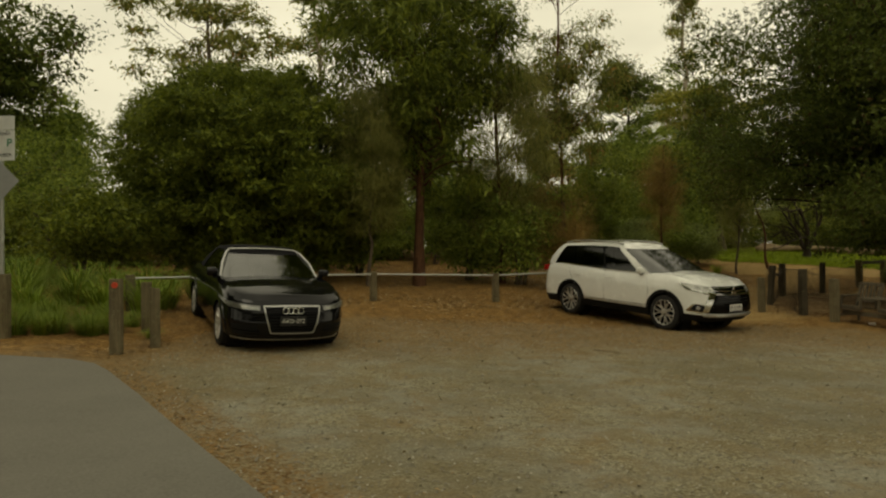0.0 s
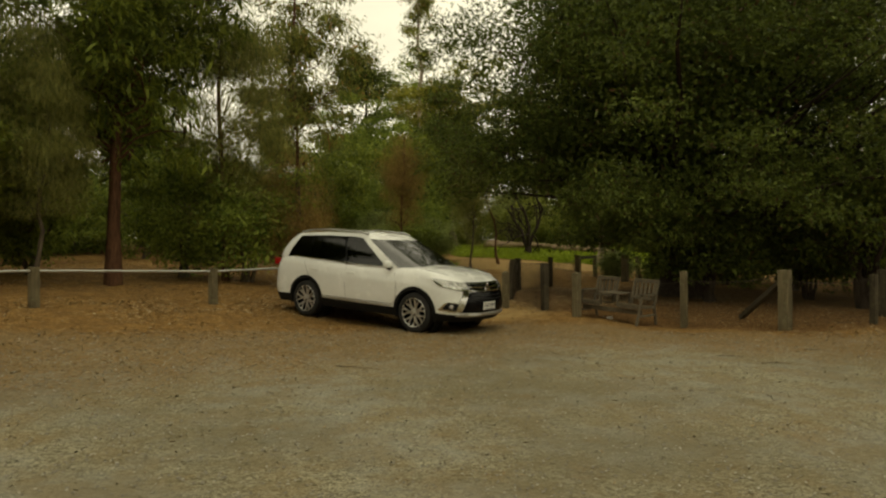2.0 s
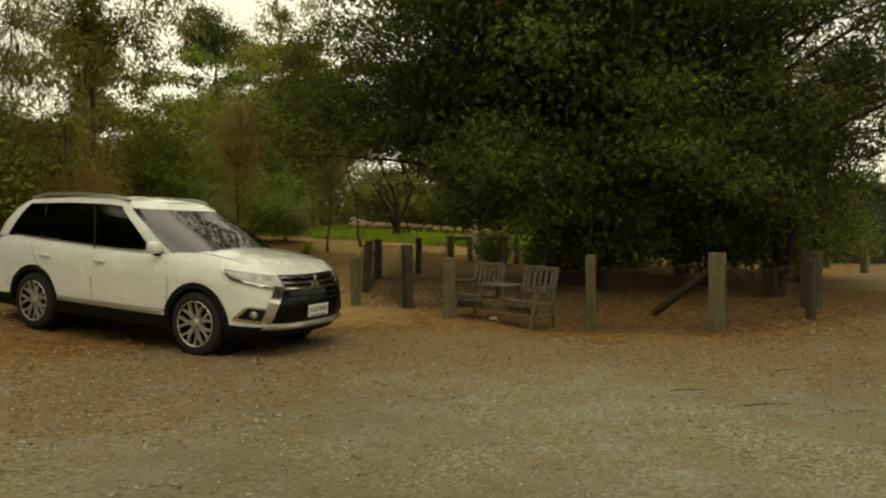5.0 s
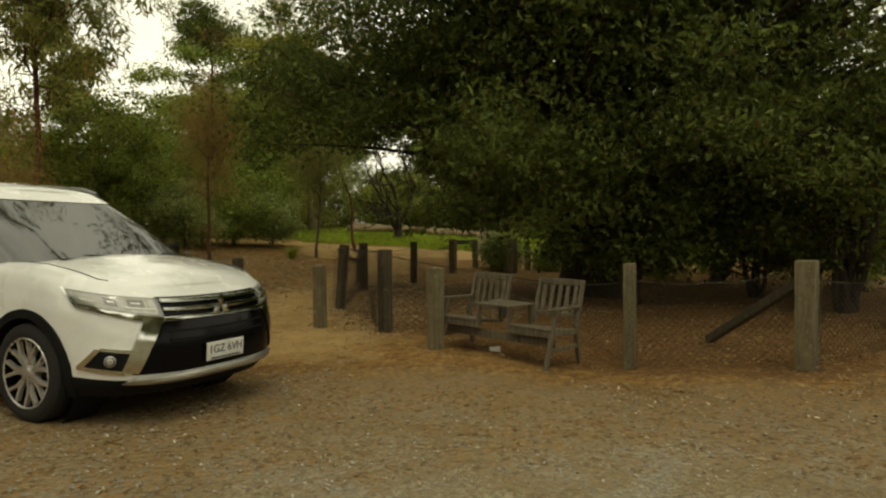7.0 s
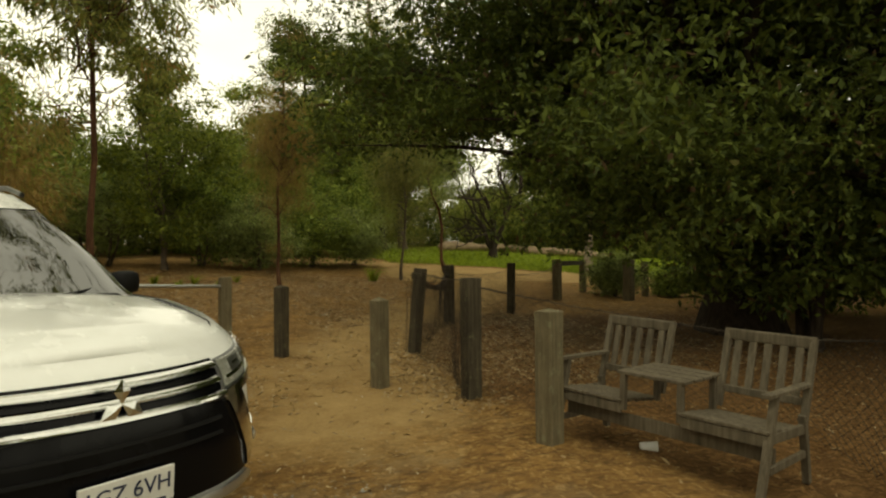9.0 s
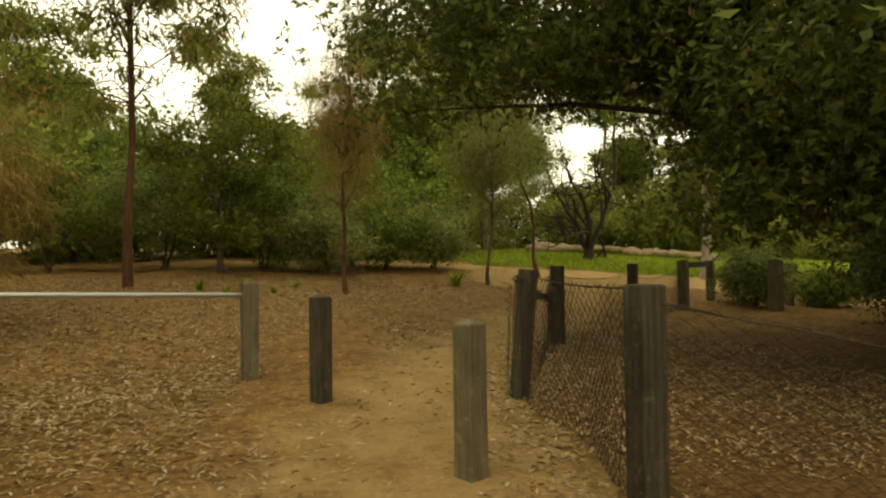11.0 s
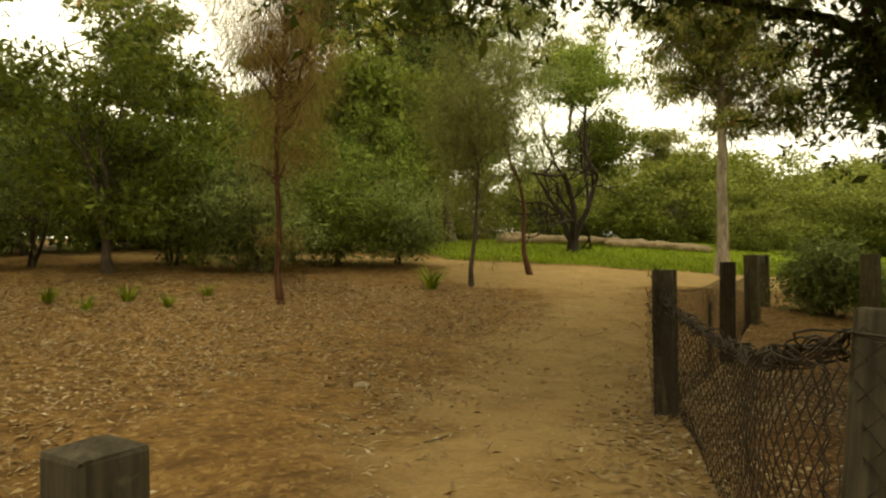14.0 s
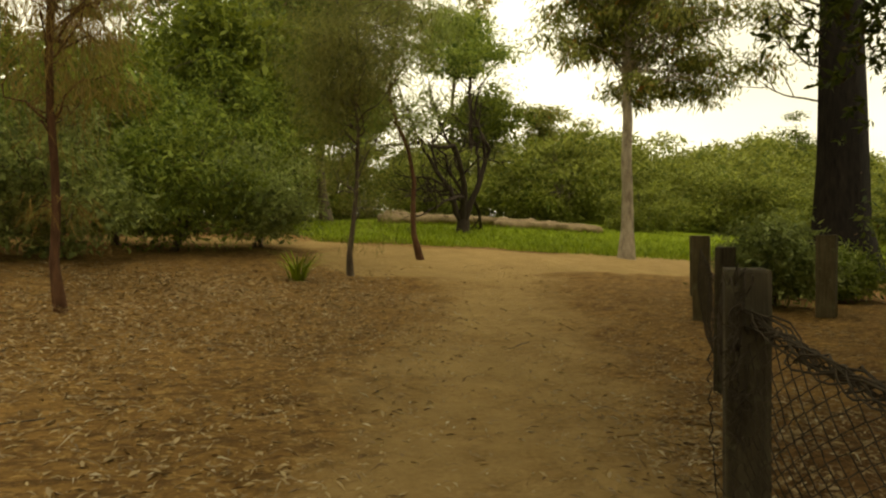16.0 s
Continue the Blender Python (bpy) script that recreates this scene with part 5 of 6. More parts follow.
        v, f = tubes([(np.array([[dash_x - 0.34 + 0.06 * math.sin(a), -0.36 + 0.18 * math.cos(a), z + 0.3 + 0.18 * math.sin(a)] for a in np.linspace(0, 2 * np.pi, 25)]), np.full(25, 0.014))], 6)
        link("steering_wheel", mesh_np("steering_wheel", v, f, SEAT, True), self.home)

    def mirror(self, x, z, y, sy, shell_mat):
        bm = box_bm(bmesh.new(), (0.11, 0.165, 0.14), (x, sy * (y + 0.085), z + 0.025), Euler((0, 0, radians(12 * sy))).to_matrix(), 0.045)
        m = part("door_mirror", bm, shell_mat, self.home, "", True)
        part("mirror_arm", bar((x, sy * (y - 0.04), z - 0.05), (x, sy * (y + 0.08), z - 0.05), 0.05, 0.04, 0.01), MATT_BLACK, m)

    def lamp(self, corners, bowl, sides=(1, -1)):
        c = np.array([(1 + self.along(q), q[1]) for q in corners])
        mid = c.mean(0)
        self.patch("headlight", corners, LAMP_HOUSING, 0.008, 0.05, "clear headlight with silver bowl", sides=sides)
        inner = mid + (c - mid) * np.array([0.93, 0.84])
        self.patch("lamp_bowl", inner, bowl, 0.013, 0.03, sides=sides)
        for f0, f1, g0, g1, mat in ((0.06, 0.40, 0.30, 0.42, CHROME), (0.16, 0.34, 0.44, 0.86, LAMP_HOUSING), (0.20, 0.30, 0.52, 0.80, CHROME), (0.46, 0.60, 0.34, 0.80, LAMP_HOUSING), (0.49, 0.57, 0.44, 0.72, CHROME), (0.70, 0.90, 0.40, 0.50, CHROME)):
            quad = []
            for f, g in ((f0, g0), (f1, g0), (f1, g1), (f0, g1)):
                quad.append((c[0] * (1 - f) + c[1] * f) * (1 - g) + (c[3] * (1 - f) + c[2] * f) * g)
            self.patch("lamp_bulb", quad, mat, 0.018, 0.02, sides=sides, n=6, bulge=0.003)
        self.patch("lamp_lens", corners, LENS, 0.030, 0.008, "clear lens", sides=sides)


def suv():
    k = dict(zb=0.25, len_f=2.1, wb=2.67, tyre=0.352, arch=0.415, clad_rows=5, arch_black=True, crown=0.055)
    k["nose"] = curve([(0, 2.16), (0.15, 2.26), (0.35, 2.275), (0.6, 2.255), (0.8, 2.22), (0.93, 2.15), (1, 2.04)])
    k["tail"] = curve([(0, -2.30), (0.3, -2.42), (0.6, -2.40), (1, -2.31)])
    k["width"] = curve([(0, 0.845), (0.12, 0.885), (0.4, 0.900), (0.7, 0.897), (0.86, 0.875), (0.95, 0.845), (1, 0.80)])
    k["fr"] = lambda v: 1.42 + 0 * v
    k["rr"] = lambda v: -1.95 + 0 * v
    k["top"] = curve([(-2.45, 1.10), (-1.8, 1.165), (0.0, 1.095), (1.0, 1.10), (1.3, 1.10), (1.6, 1.065), (1.85, 1.025), (2.05, 0.975), (2.3, 0.925)])
    k["gh"] = dict(nose=curve([(0, 1.30), (0.5, 0.76), (0.9, 0.28), (1, 0.12)]), tail=curve([(0, -2.34), (0.4, -2.28), (0.8, -2.12), (1, -1.95)]),
                   width=curve([(0, 0.82), (0.35, 0.79), (0.7, 0.725), (0.9, 0.66), (1, 0.60)]), fr=curve([(0, 0.76), (0.5, 0.36), (0.9, -0.02), (1, -0.12)]), rr=curve([(0, -2.0), (1, -1.72)]),
                   low=curve([(-2.4, 1.10), (-1.8, 1.15), (0.0, 1.075), (1.0, 1.09), (1.3, 1.11)]), high=curve([(-2.4, 1.52), (-1.95, 1.60), (-1.0, 1.66), (-0.3, 1.67), (0.2, 1.63), (1.3, 1.60)]), crown=0.045, panes=[(2.0, -0.42), (-0.42, -1.36), (-1.36, -3.0)])
    c = Car("parked_suv", "white five-door SUV with chrome grille, parked on gravel", k)
    c.shell(WHITE_PAINT, MATT_BLACK)
    c.house(WHITE_PAINT, WHITE_PAINT, TINT, [(-3.0, -1.93)])
    c.cabin([(-0.05, 0.37), (-0.05, -0.37), (-0.95, 0.37), (-0.95, -0.37)], 0.62, 0.82)
    for x in (1, -1):
        for y in (1, -1):
            wheel(c.home, x * k["wb"] / 2, y * 0.785, y, 0.352, 0.225, 0.25, 7, True, ALLOY, GLOSS_BLACK)
    # black door pillars and window surround
    for sy in (1, -1):
        for x0, x1 in ((-0.34, -0.52), (-1.30, -1.38)):
            a = np.array([x0, sy * 0.826, 1.05])
            b = np.array([x1, sy * 0.690, 1.565])
            part("door_pillar", bar(a, b, 0.015, 0.10 if x0 > -1 else 0.05, 0.004), GLOSS_BLACK, c.home)
        v, f = tubes([(np.array([[x, sy * 0.838, z] for x, z in ((0.78, 1.095), (0.4, 1.092), (0.0, 1.092), (-0.6, 1.115), (-1.2, 1.14), (-1.75, 1.165))]), np.full(6, 0.011))], 6)
        link("window_moulding", mesh_np("window_moulding", v, f, CHROME, True), c.home)
        pts = np.array([[x, sy * y, z] for x, y, z in ((0.0, 0.63, 1.655), (-0.2, 0.635, 1.695), (-0.9, 0.635, 1.715), (-1.5, 0.62, 1.69), (-1.8, 0.60, 1.64))])
        v, f = tubes([(pts, np.full(5, 0.017))], 8)
        link("roof_rail", mesh_np("roof_rail", v, f, SILVER, True), c.home)
        c.seam([(0.86, 1.0), (0.92, 0.8), (0.92, 0.55), (0.86, 0.42)], sy)
        c.seam([(-0.30, 1.0), (-0.30, 0.7), (-0.27, 0.42)], sy)
        c.seam([(-1.42, 1.05), (-1.30, 0.85), (-1.02, 0.62), (-0.96, 0.42)], sy)
        c.seam([(0.86, 0.46), (0.2, 0.455), (-0.5, 0.455), (-0.95, 0.46)], sy)
        for x in (-0.16, -1.12):
            p = c.on_side(x, 0.93, sy)
            part("door_handle", bar(p + (0.10, sy * 0.018, 0), p + (-0.10, sy * 0.018, 0.006), 0.022, 0.03, 0.008), WHITE_PAINT, c.home)
        part("sill_strip", bar(c.on_side(0.84, 0.43, sy), c.on_side(-0.88, 0.43, sy), 0.02, 0.028, 0.006), SILVER, c.home, "silver strip along the sill")
        c.mirror(0.72, 1.12, 0.82, sy, MATT_BLACK if sy > 0 else WHITE_PAINT)
        part("tail_lamp", box_bm(bmesh.new(), (0.30, 0.14, 0.14), (-2.17, sy * 0.76, 1.02), Euler((0, 0, radians(-24 * sy))).to_matrix(), 0.03), LAMP_RED, c.home, "red tail lamp")
    # face of the car
    for sy in (1, -1):
        line = []
        for q in np.linspace(0, 1, 14):
            x, y = 1.86 - 0.80 * q, 0.70 + 0.04 * q
            w = max(c.body_y(x, float(k["top"](x))), 0.05)
            line.append((x, sy * min(y, w - 0.03), float(k["top"](x)) + k["crown"] * min(1.0, w / 0.8) * (1 - (min(y, w - 0.03) / w) ** 2) + 0.001))
        v, f = tubes([(np.array(line), np.full(14, 0.004))], 4)
        link("bonnet_seam", mesh_np("bonnet_seam", v, f, MATT_BLACK), c.home)
    c.patch("upper_grille", [(0, 0.760), (0.49, 0.775), (0.49, 0.925), (0, 0.915)], GLOSS_BLACK, 0.006, 0.05, "gloss black upper grille")
    for z0, z1, w in ((0.884, 0.906, 0.48), (0.826, 0.850, 0.48), (0.764, 0.792, 0.50)):
        c.patch("grille_bar", [(0, z0 - 0.004), (w, z0 + 0.010), (w, z1 + 0.010), (0, z1)], CHROME, 0.026, 0.04, "chrome grille bar", bulge=0.012)
    c.lamp([(0.49, 0.795), (1.78, 0.885), (1.86, 0.975), (0.49, 0.918)], LAMP_BOWL)
    c.patch("lower_grille", [(0, 0.40), (0.68, 0.415), (0.53, 0.765), (0, 0.757)], GLOSS_BLACK, 0.008, 0.04, "gloss black lower grille")
    for z in (0.68, 0.62):
        c.patch("grille_slat", [(0, z), (0.46, z + 0.01), (0.46, z + 0.022), (0, z + 0.012)], MATT_BLACK, 0.020, 0.03, sides=(1, -1))
    c.patch("chrome_brow", [(0.50, 0.752), (1.76, 0.858), (1.775, 0.884), (0.50, 0.797)], CHROME, 0.020, 0.04, "chrome strip under the headlight")
    c.patch("chrome_brow", [(1.765, 0.860), (1.785, 0.866), (1.885, 0.985), (1.865, 0.985)], CHROME, 0.020, 0.04, "chrome strip round the headlight", n=4, m=8)
    c.patch("chrome_blade", [(0.655, 0.425), (0.735, 0.430), (0.615, 0.785), (0.505, 0.765)], CHROME, 0.024, 0.05, "broad chrome blade", n=5, m=10)
    c.patch("fog_pocket", [(0.735, 0.430), (1.745, 0.462), (1.635, 0.580), (0.700, 0.560)], MATT_BLACK, 0.006, 0.03, "black fog lamp pocket")
    for r, mat, off in ((0.038, SILVER, 0.014), (0.031, LAMP_HOUSING, 0.018), (0.022, ALLOY, 0.022)):
        px, py = c.front_x(0.772, 0.51, off), 0.772
        for sy in (1, -1):
            lathe("fog_lamp", [(0.001, 0.004), (r * 0.8, 0.004), (r, 0.0), (r, -0.03)], 20, mat, c.home, "round fog lamp", pose(px - 0.01, sy * (py + off), 0.51, 0, 0, -90 + 38 * sy))
    c.patch("fog_trim", [(0.72, 0.415), (1.77, 0.447), (1.765, 0.472), (0.72, 0.442)], CHROME, 0.018, 0.03, "chrome fog lamp trim")
    c.patch("fog_trim", [(0.69, 0.562), (1.63, 0.580), (1.62, 0.600), (0.68, 0.584)], CHROME, 0.016, 0.03, "chrome fog lamp trim")
    c.patch("fog_trim", [(1.735, 0.455), (1.775, 0.462), (1.655, 0.592), (1.615, 0.590)], CHROME, 0.018, 0.03, "chrome fog lamp trim", n=4, m=8)
    c.patch("skid_plate", [(0, 0.325), (0.72, 0.350), (0.66, 0.405), (0, 0.392)], SILVER, 0.026, 0.05, "silver skid plate", bulge=0.012)
    # emblem: three plain chrome lozenges in a triangle
    bm = bmesh.new()
    for a in (90, 210, 330):
        r = 0.062
        d, n = Vector((0, math.cos(radians(a)), math.sin(radians(a)))), Vector((0, -math.sin(radians(a)), math.cos(radians(a))))
        pts = [Vector((0, 0, 0)), d * r * 0.56 + n * r * 0.38, d * r * 1.12, d * r * 0.56 - n * r * 0.38]
        lo = [bm.verts.new(p) for p in pts]
        hi = bm.verts.new(d * r * 0.55 + Vector((0.006, 0, 0)))
        for i in range(4):
            bm.faces.new((lo[i], lo[(i + 1) % 4], hi))
    bmesh.ops.recalc_face_normals(bm, faces=bm.faces)
    em = part("emblem", bm, CHROME, c.home, "plain chrome badge")
    em.matrix_basis = pose(c.front_x(0, 0.84, 0.045), 0, 0.835, 0, -4, 0) @ Matrix.Scale(1.4, 4)
    px = c.front_x(0.0, 0.52, 0.035)
    plate = part("number_plate", box_bm(bmesh.new(), (0.012, 0.372, 0.134), (px, 0, 0.515), None, 0.004), PLATE_WHITE, c.home, "white number plate with dark letters")
    lettering("1GZ 6VH", 0.086, PLATE_INK, plate, pose(px + 0.007, 0, 0.525, 90, 0, 90))
    part("plate_strip", box_bm(bmesh.new(), (0.003, 0.30, 0.012), (px + 0.0065, 0, 0.462)), PLATE_INK, plate)
    for sy in (1, -1):
        v, f = tubes([(np.array([[1.28, sy * 0.10 + 0.1, 1.135], [1.19, sy * 0.35 + 0.05, 1.150], [1.08, sy * 0.55, 1.16]]), np.full(3, 0.008))], 5)
        link("wiper", mesh_np("wiper", v, f, MATT_BLACK), c.home)
    part("cowl", box_bm(bmesh.new(), (0.10, 1.15, 0.02), (1.26, 0, 1.120), Euler((0, radians(12), 0)).to_matrix(), 0.01), MATT_BLACK, c.home)
    return c.home


def cabriolet():
    k = dict(zb=0.17, len_f=2.0, wb=2.595, tyre=0.318, arch=0.37, clad_rows=1, arch_black=False, crown=0.045)
    k["nose"] = curve([(0, 2.02), (0.2, 2.11), (0.45, 2.13), (0.7, 2.10), (0.9, 2.03), (1, 1.93)])
    k["tail"] = curve([(0, -2.18), (0.4, -2.29), (0.8, -2.25), (1, -2.14)])
    k["width"] = curve([(0, 0.82), (0.15, 0.865), (0.45, 0.895), (0.75, 0.885), (0.9, 0.855), (1, 0.79)])
    k["fr"] = lambda v: 1.30 + 0 * v
    k["rr"] = lambda v: -1.75 + 0 * v
    k["top"] = curve([(-2.3, 0.93), (-1.5, 0.96), (0.0, 0.92), (0.9, 0.935), (1.2, 0.92), (1.6, 0.865), (1.95, 0.79), (2.2, 0.73)])
    k["gh"] = dict(nose=curve([(0, 1.00), (0.5, 0.62), (0.9, 0.26), (1, 0.16)]), tail=curve([(0, -1.72), (0.5, -1.42), (1, -1.05)]), width=curve([(0, 0.77), (0.4, 0.715), (0.8, 0.62), (1, 0.54)]),
                   fr=curve([(0, 0.55), (0.5, 0.26), (1, -0.10)]), rr=curve([(0, -1.35), (1, -0.85)]), low=curve([(-2.2, 0.94), (-1.5, 0.95), (0.0, 0.91), (1.1, 0.93)]),
                   high=curve([(-1.8, 1.19), (-1.0, 1.32), (-0.3, 1.355), (0.2, 1.325), (1.1, 1.305)]), crown=0.03, rear_solid=True, panes=[(2.0, -1.0)])
    c = Car("parked_cabriolet", "black cabriolet with soft roof and chrome grille, parked nose outwards", k)
    c.shell(BLACK_PAINT, GLOSS_BLACK)
    c.house(SOFT_TOP, SOFT_TOP, TINT, [(-3.0, -1.0)], screen=PALE_SCREEN)
    c.cabin([(-0.15, 0.36), (-0.15, -0.36)], 0.52, 0.66)
    for x in (1, -1):
        for y in (1, -1):
            wheel(c.home, x * k["wb"] / 2, y * 0.775, y, 0.318, 0.215, 0.228, 10, False, ALLOY, SILVER)
    for sy in (1, -1):
        pts = np.array([[0.64, sy * 0.765, 0.935], [0.40, sy * 0.705, 1.14], [0.12, sy * 0.605, 1.285], [0.04, sy * 0.54, 1.328]])
        v, f = tubes([(pts, np.full(4, 0.017))], 8)
        link("screen_frame", mesh_np("screen_frame", v, f, SILVER, True), c.home, "silver windscreen frame")
        c.seam([(0.72, 0.88), (0.76, 0.6), (0.70, 0.30)], sy)
        c.seam([(-0.62, 0.88), (-0.66, 0.6), (-0.56, 0.30)], sy)
        c.mirror(0.62, 0.98, 0.80, sy, BLACK_PAINT)
        p = c.on_side(-0.4, 0.76, sy)
        part("door_handle", bar(p + (0.10, sy * 0.016, 0), p + (-0.10, sy * 0.016, 0.004), 0.02, 0.028, 0.008), BLACK_PAINT, c.home)
        v, f = tubes([(np.array([[0.62, sy * 0.795, 0.925], [0.0, sy * 0.79, 0.925], [-0.9, sy * 0.785, 0.95]]), np.full(3, 0.009))], 6)
        link("belt_moulding", mesh_np("belt_moulding", v, f, CHROME, True), c.home)
    v, f = tubes([(np.array([[0.16 - 0.10 * (y / 0.54) ** 2, y, 1.330 + 0.028 * (1 - (y / 0.54) ** 2)] for y in np.linspace(-0.54, 0.54, 9)]), np.full(9, 0.015))], 8)
    link("screen_header", mesh_np("screen_header", v, f, SILVER, True), c.home, "silver windscreen frame")
    # single-frame grille
    c.patch("grille", [(0, 0.305), (0.30, 0.31), (0.385, 0.665), (0, 0.67)], MATT_BLACK, 0.006, 0.04, "black barred grille")
    for z in (0.345, 0.385, 0.425, 0.465, 0.51, 0.55, 0.59, 0.63):
        w = 0.30 + 0.085 * (z - 0.305) / 0.36
        c.patch("grille_bar", [(0, z), (w, z), (w, z + 0.014), (0, z + 0.014)], GLOSS_BLACK, 0.018, 0.03)
    c.patch("grille_frame", [(0, 0.668), (0.385, 0.663), (0.395, 0.680), (0, 0.686)], SILVER, 0.022, 0.04, "satin grille frame")
    c.patch("grille_frame", [(0, 0.288), (0.295, 0.293), (0.30, 0.307), (0, 0.302)], SILVER, 0.022, 0.04, "satin grille frame")
    c.patch("grille_frame", [(0.290, 0.291), (0.306, 0.297), (0.402, 0.676), (0.384, 0.676)], SILVER, 0.023, 0.04, "satin grille frame", n=4, m=10)
    c.lamp([(0.46, 0.615), (0.83, 0.645), (0.845, 0.735), (0.45, 0.672)], LAMP_HOUSING)
    c.patch("air_intake", [(0.45, 0.25), (0.77, 0.28), (0.80, 0.42), (0.50, 0.42)], MATT_BLACK, 0.004, 0.03, "black side air intake")
    c.patch("intake_blade", [(0.45, 0.315), (0.79, 0.34), (0.79, 0.352), (0.45, 0.33)], GLOSS_BLACK, 0.014, 0.02)
    c.patch("lip", [(0, 0.185), (0.78, 0.205), (0.78, 0.222), (0, 0.205)], SILVER, 0.012, 0.03, "bright lower lip")
    for y in (-0.105, -0.035, 0.035, 0.105):
        an = np.linspace(0, 2 * np.pi, 21)
        ring = np.stack([np.full(21, c.front_x(0, 0.615, 0.04)), y + 0.044 * np.cos(an), 0.615 + 0.044 * np.sin(an)], 1)
        v, f = tubes([(ring, np.full(21, 0.0065))], 6)
        link("badge_ring", mesh_np("badge_ring", v, f, CHROME, True), c.home)
    px = c.front_x(0.0, 0.49, 0.04)
    plate = part("number_plate", box_bm(bmesh.new(), (0.012, 0.372, 0.134), (px, 0, 0.475), None, 0.004), PLATE_BLACK, c.home, "black number plate with white letters")
    lettering("AKD 072", 0.084, PLATE_WHITE, plate, pose(px + 0.007, 0, 0.475, 90, 0, 90))
    c.patch("bonnet_crease", [(0.55, 0.700), (0.60, 0.700), (0.60, 0.704), (0.55, 0.704)], GLOSS_BLACK, 0.002, 0.01)
    return c.home


def park(car, front_xy, yaw, wheelbase, scale):
    """Stand a car with the middle of its front axle over the place given."""
    wheelbase *= scale
    h = Vector((math.cos(radians(yaw)), math.sin(radians(yaw)), 0))
    side = Vector((-h.y, h.x, 0)) * 0.78
    f = Vector((*front_xy, 0))
    r = f - h * wheelbase

    def mean(p):
        return min(gz(*(p + side).xy), gz(*(p - side).xy)) + 0.5 * abs(gz(*(p + side).xy) - gz(*(p - side).xy))

    zf, zr = mean(f), mean(r)
    roll = math.degrees(math.atan2(gz(*((f + r) / 2 + side).xy) - gz(*((f + r) / 2 - side).xy), 1.56))
    c = (f + r) / 2
    car.matrix_basis = pose(c.x, c.y, (zf + zr) / 2 - 0.004, 0, 0, yaw) @ pose(0, 0, 0, roll, 0, 0) @ pose(0, 0, 0, 0, math.degrees(math.atan2(zr - zf, wheelbase)), 0) @ Matrix.Scale(scale, 4)


park(suv(), (5.40, 14.45), -57.8, 2.67, 1.06)
park(cabriolet(), (-2.62, 10.42), -62.0, 2.595, 1.03)

# ---- bench for two with a table between the seats ----
def bench():
    home = thing("double_bench", "weathered grey timber double seat with a small table between", "bench")
    W = BENCH_WOOD
    L = 1.5

    def stick(name, a, b, w, h, parent=home):
        return part(name, bar(a, b, w, h, 0.005), W, parent)

    for x0, x1 in ((0.0, 0.52), (L - 0.54, L)):
        for k in range(5):
            y = 0.04 + k * 0.098
            stick("seat_slat", (x0 - 0.01, y, 0.425 - 0.012 * k), (x1 + 0.01, y, 0.425 - 0.012 * k), 0.084, 0.022)
        part("top_rail", bar((x0, 0.66, 0.885), (x1, 0.66, 0.885), 0.035, 0.075, 0.012), W, home)
        stick("back_rail", (x0, 0.575, 0.52), (x1, 0.575, 0.52), 0.03, 0.05)
        for k in range(5):
            x = x0 + 0.07 + k * (x1 - x0 - 0.14) / 4
            stick("back_slat", (x, 0.58, 0.52), (x, 0.66, 0.87), 0.05, 0.016)
        for x in (x0 - 0.005, x1 + 0.005):
            stick("back_post", (x, 0.53, 0.40), (x, 0.675, 0.92), 0.042, 0.042)
        stick("front_rail", (x0, 0.02, 0.375), (x1, 0.02, 0.375), 0.028, 0.07)
    for x in (0.0, L):
        stick("front_leg", (x, -0.10 if x else -0.05, -0.06 if x else -0.02), (x, 0.10, 0.63), 0.045, 0.045)
        stick("back_leg", (x, 0.62, 0.0), (x, 0.52, 0.45), 0.045, 0.045)
        stick("armrest", (x, -0.03, 0.64), (x, 0.60, 0.63), 0.06, 0.025)
        stick("side_rail", (x, 0.03, 0.20), (x, 0.60, 0.20), 0.028, 0.045)
        stick("seat_bearer", (x, 0.02, 0.385), (x, 0.56, 0.36), 0.03, 0.06)
    for x in (0.53, L - 0.55):
        stick("table_leg", (x, 0.03, 0.36), (x, 0.03, 0.61), 0.04, 0.04)
        stick("table_leg", (x, 0.46, 0.36), (x, 0.46, 0.61), 0.04, 0.04)
    for k in range(4):
        stick("table_slat", (0.49, 0.06 + k * 0.125, 0.62), (L - 0.51, 0.06 + k * 0.125, 0.62), 0.11, 0.022)
    stick("stretcher", (0.0, 0.12, 0.27), (L, 0.12, 0.27), 0.028, 0.09)
    home.matrix_basis = pose(8.825, 14.86, gz(8.825, 14.86) + 0.0, 0, 0, -72.8) @ pose(0, 0, 0, 0, 2.2, 0)
    return home


bench_ob = bench()

# a discarded paper cup and a scrap of card
bm = bmesh.new()
bmesh.ops.create_cone(bm, cap_ends=True, segments=16, radius1=0.032, radius2=0.042, depth=0.12)
cup = part("paper_cup", bm, plain_material("white_paper", (0.72, 0.71, 0.66), 0.7))
cup.matrix_basis = pose(9.32, 14.45, gz(9.3, 14.45) + 0.045, 90, 0, 60)
tagged(cup, "crushed white paper cup under the bench", "litter")

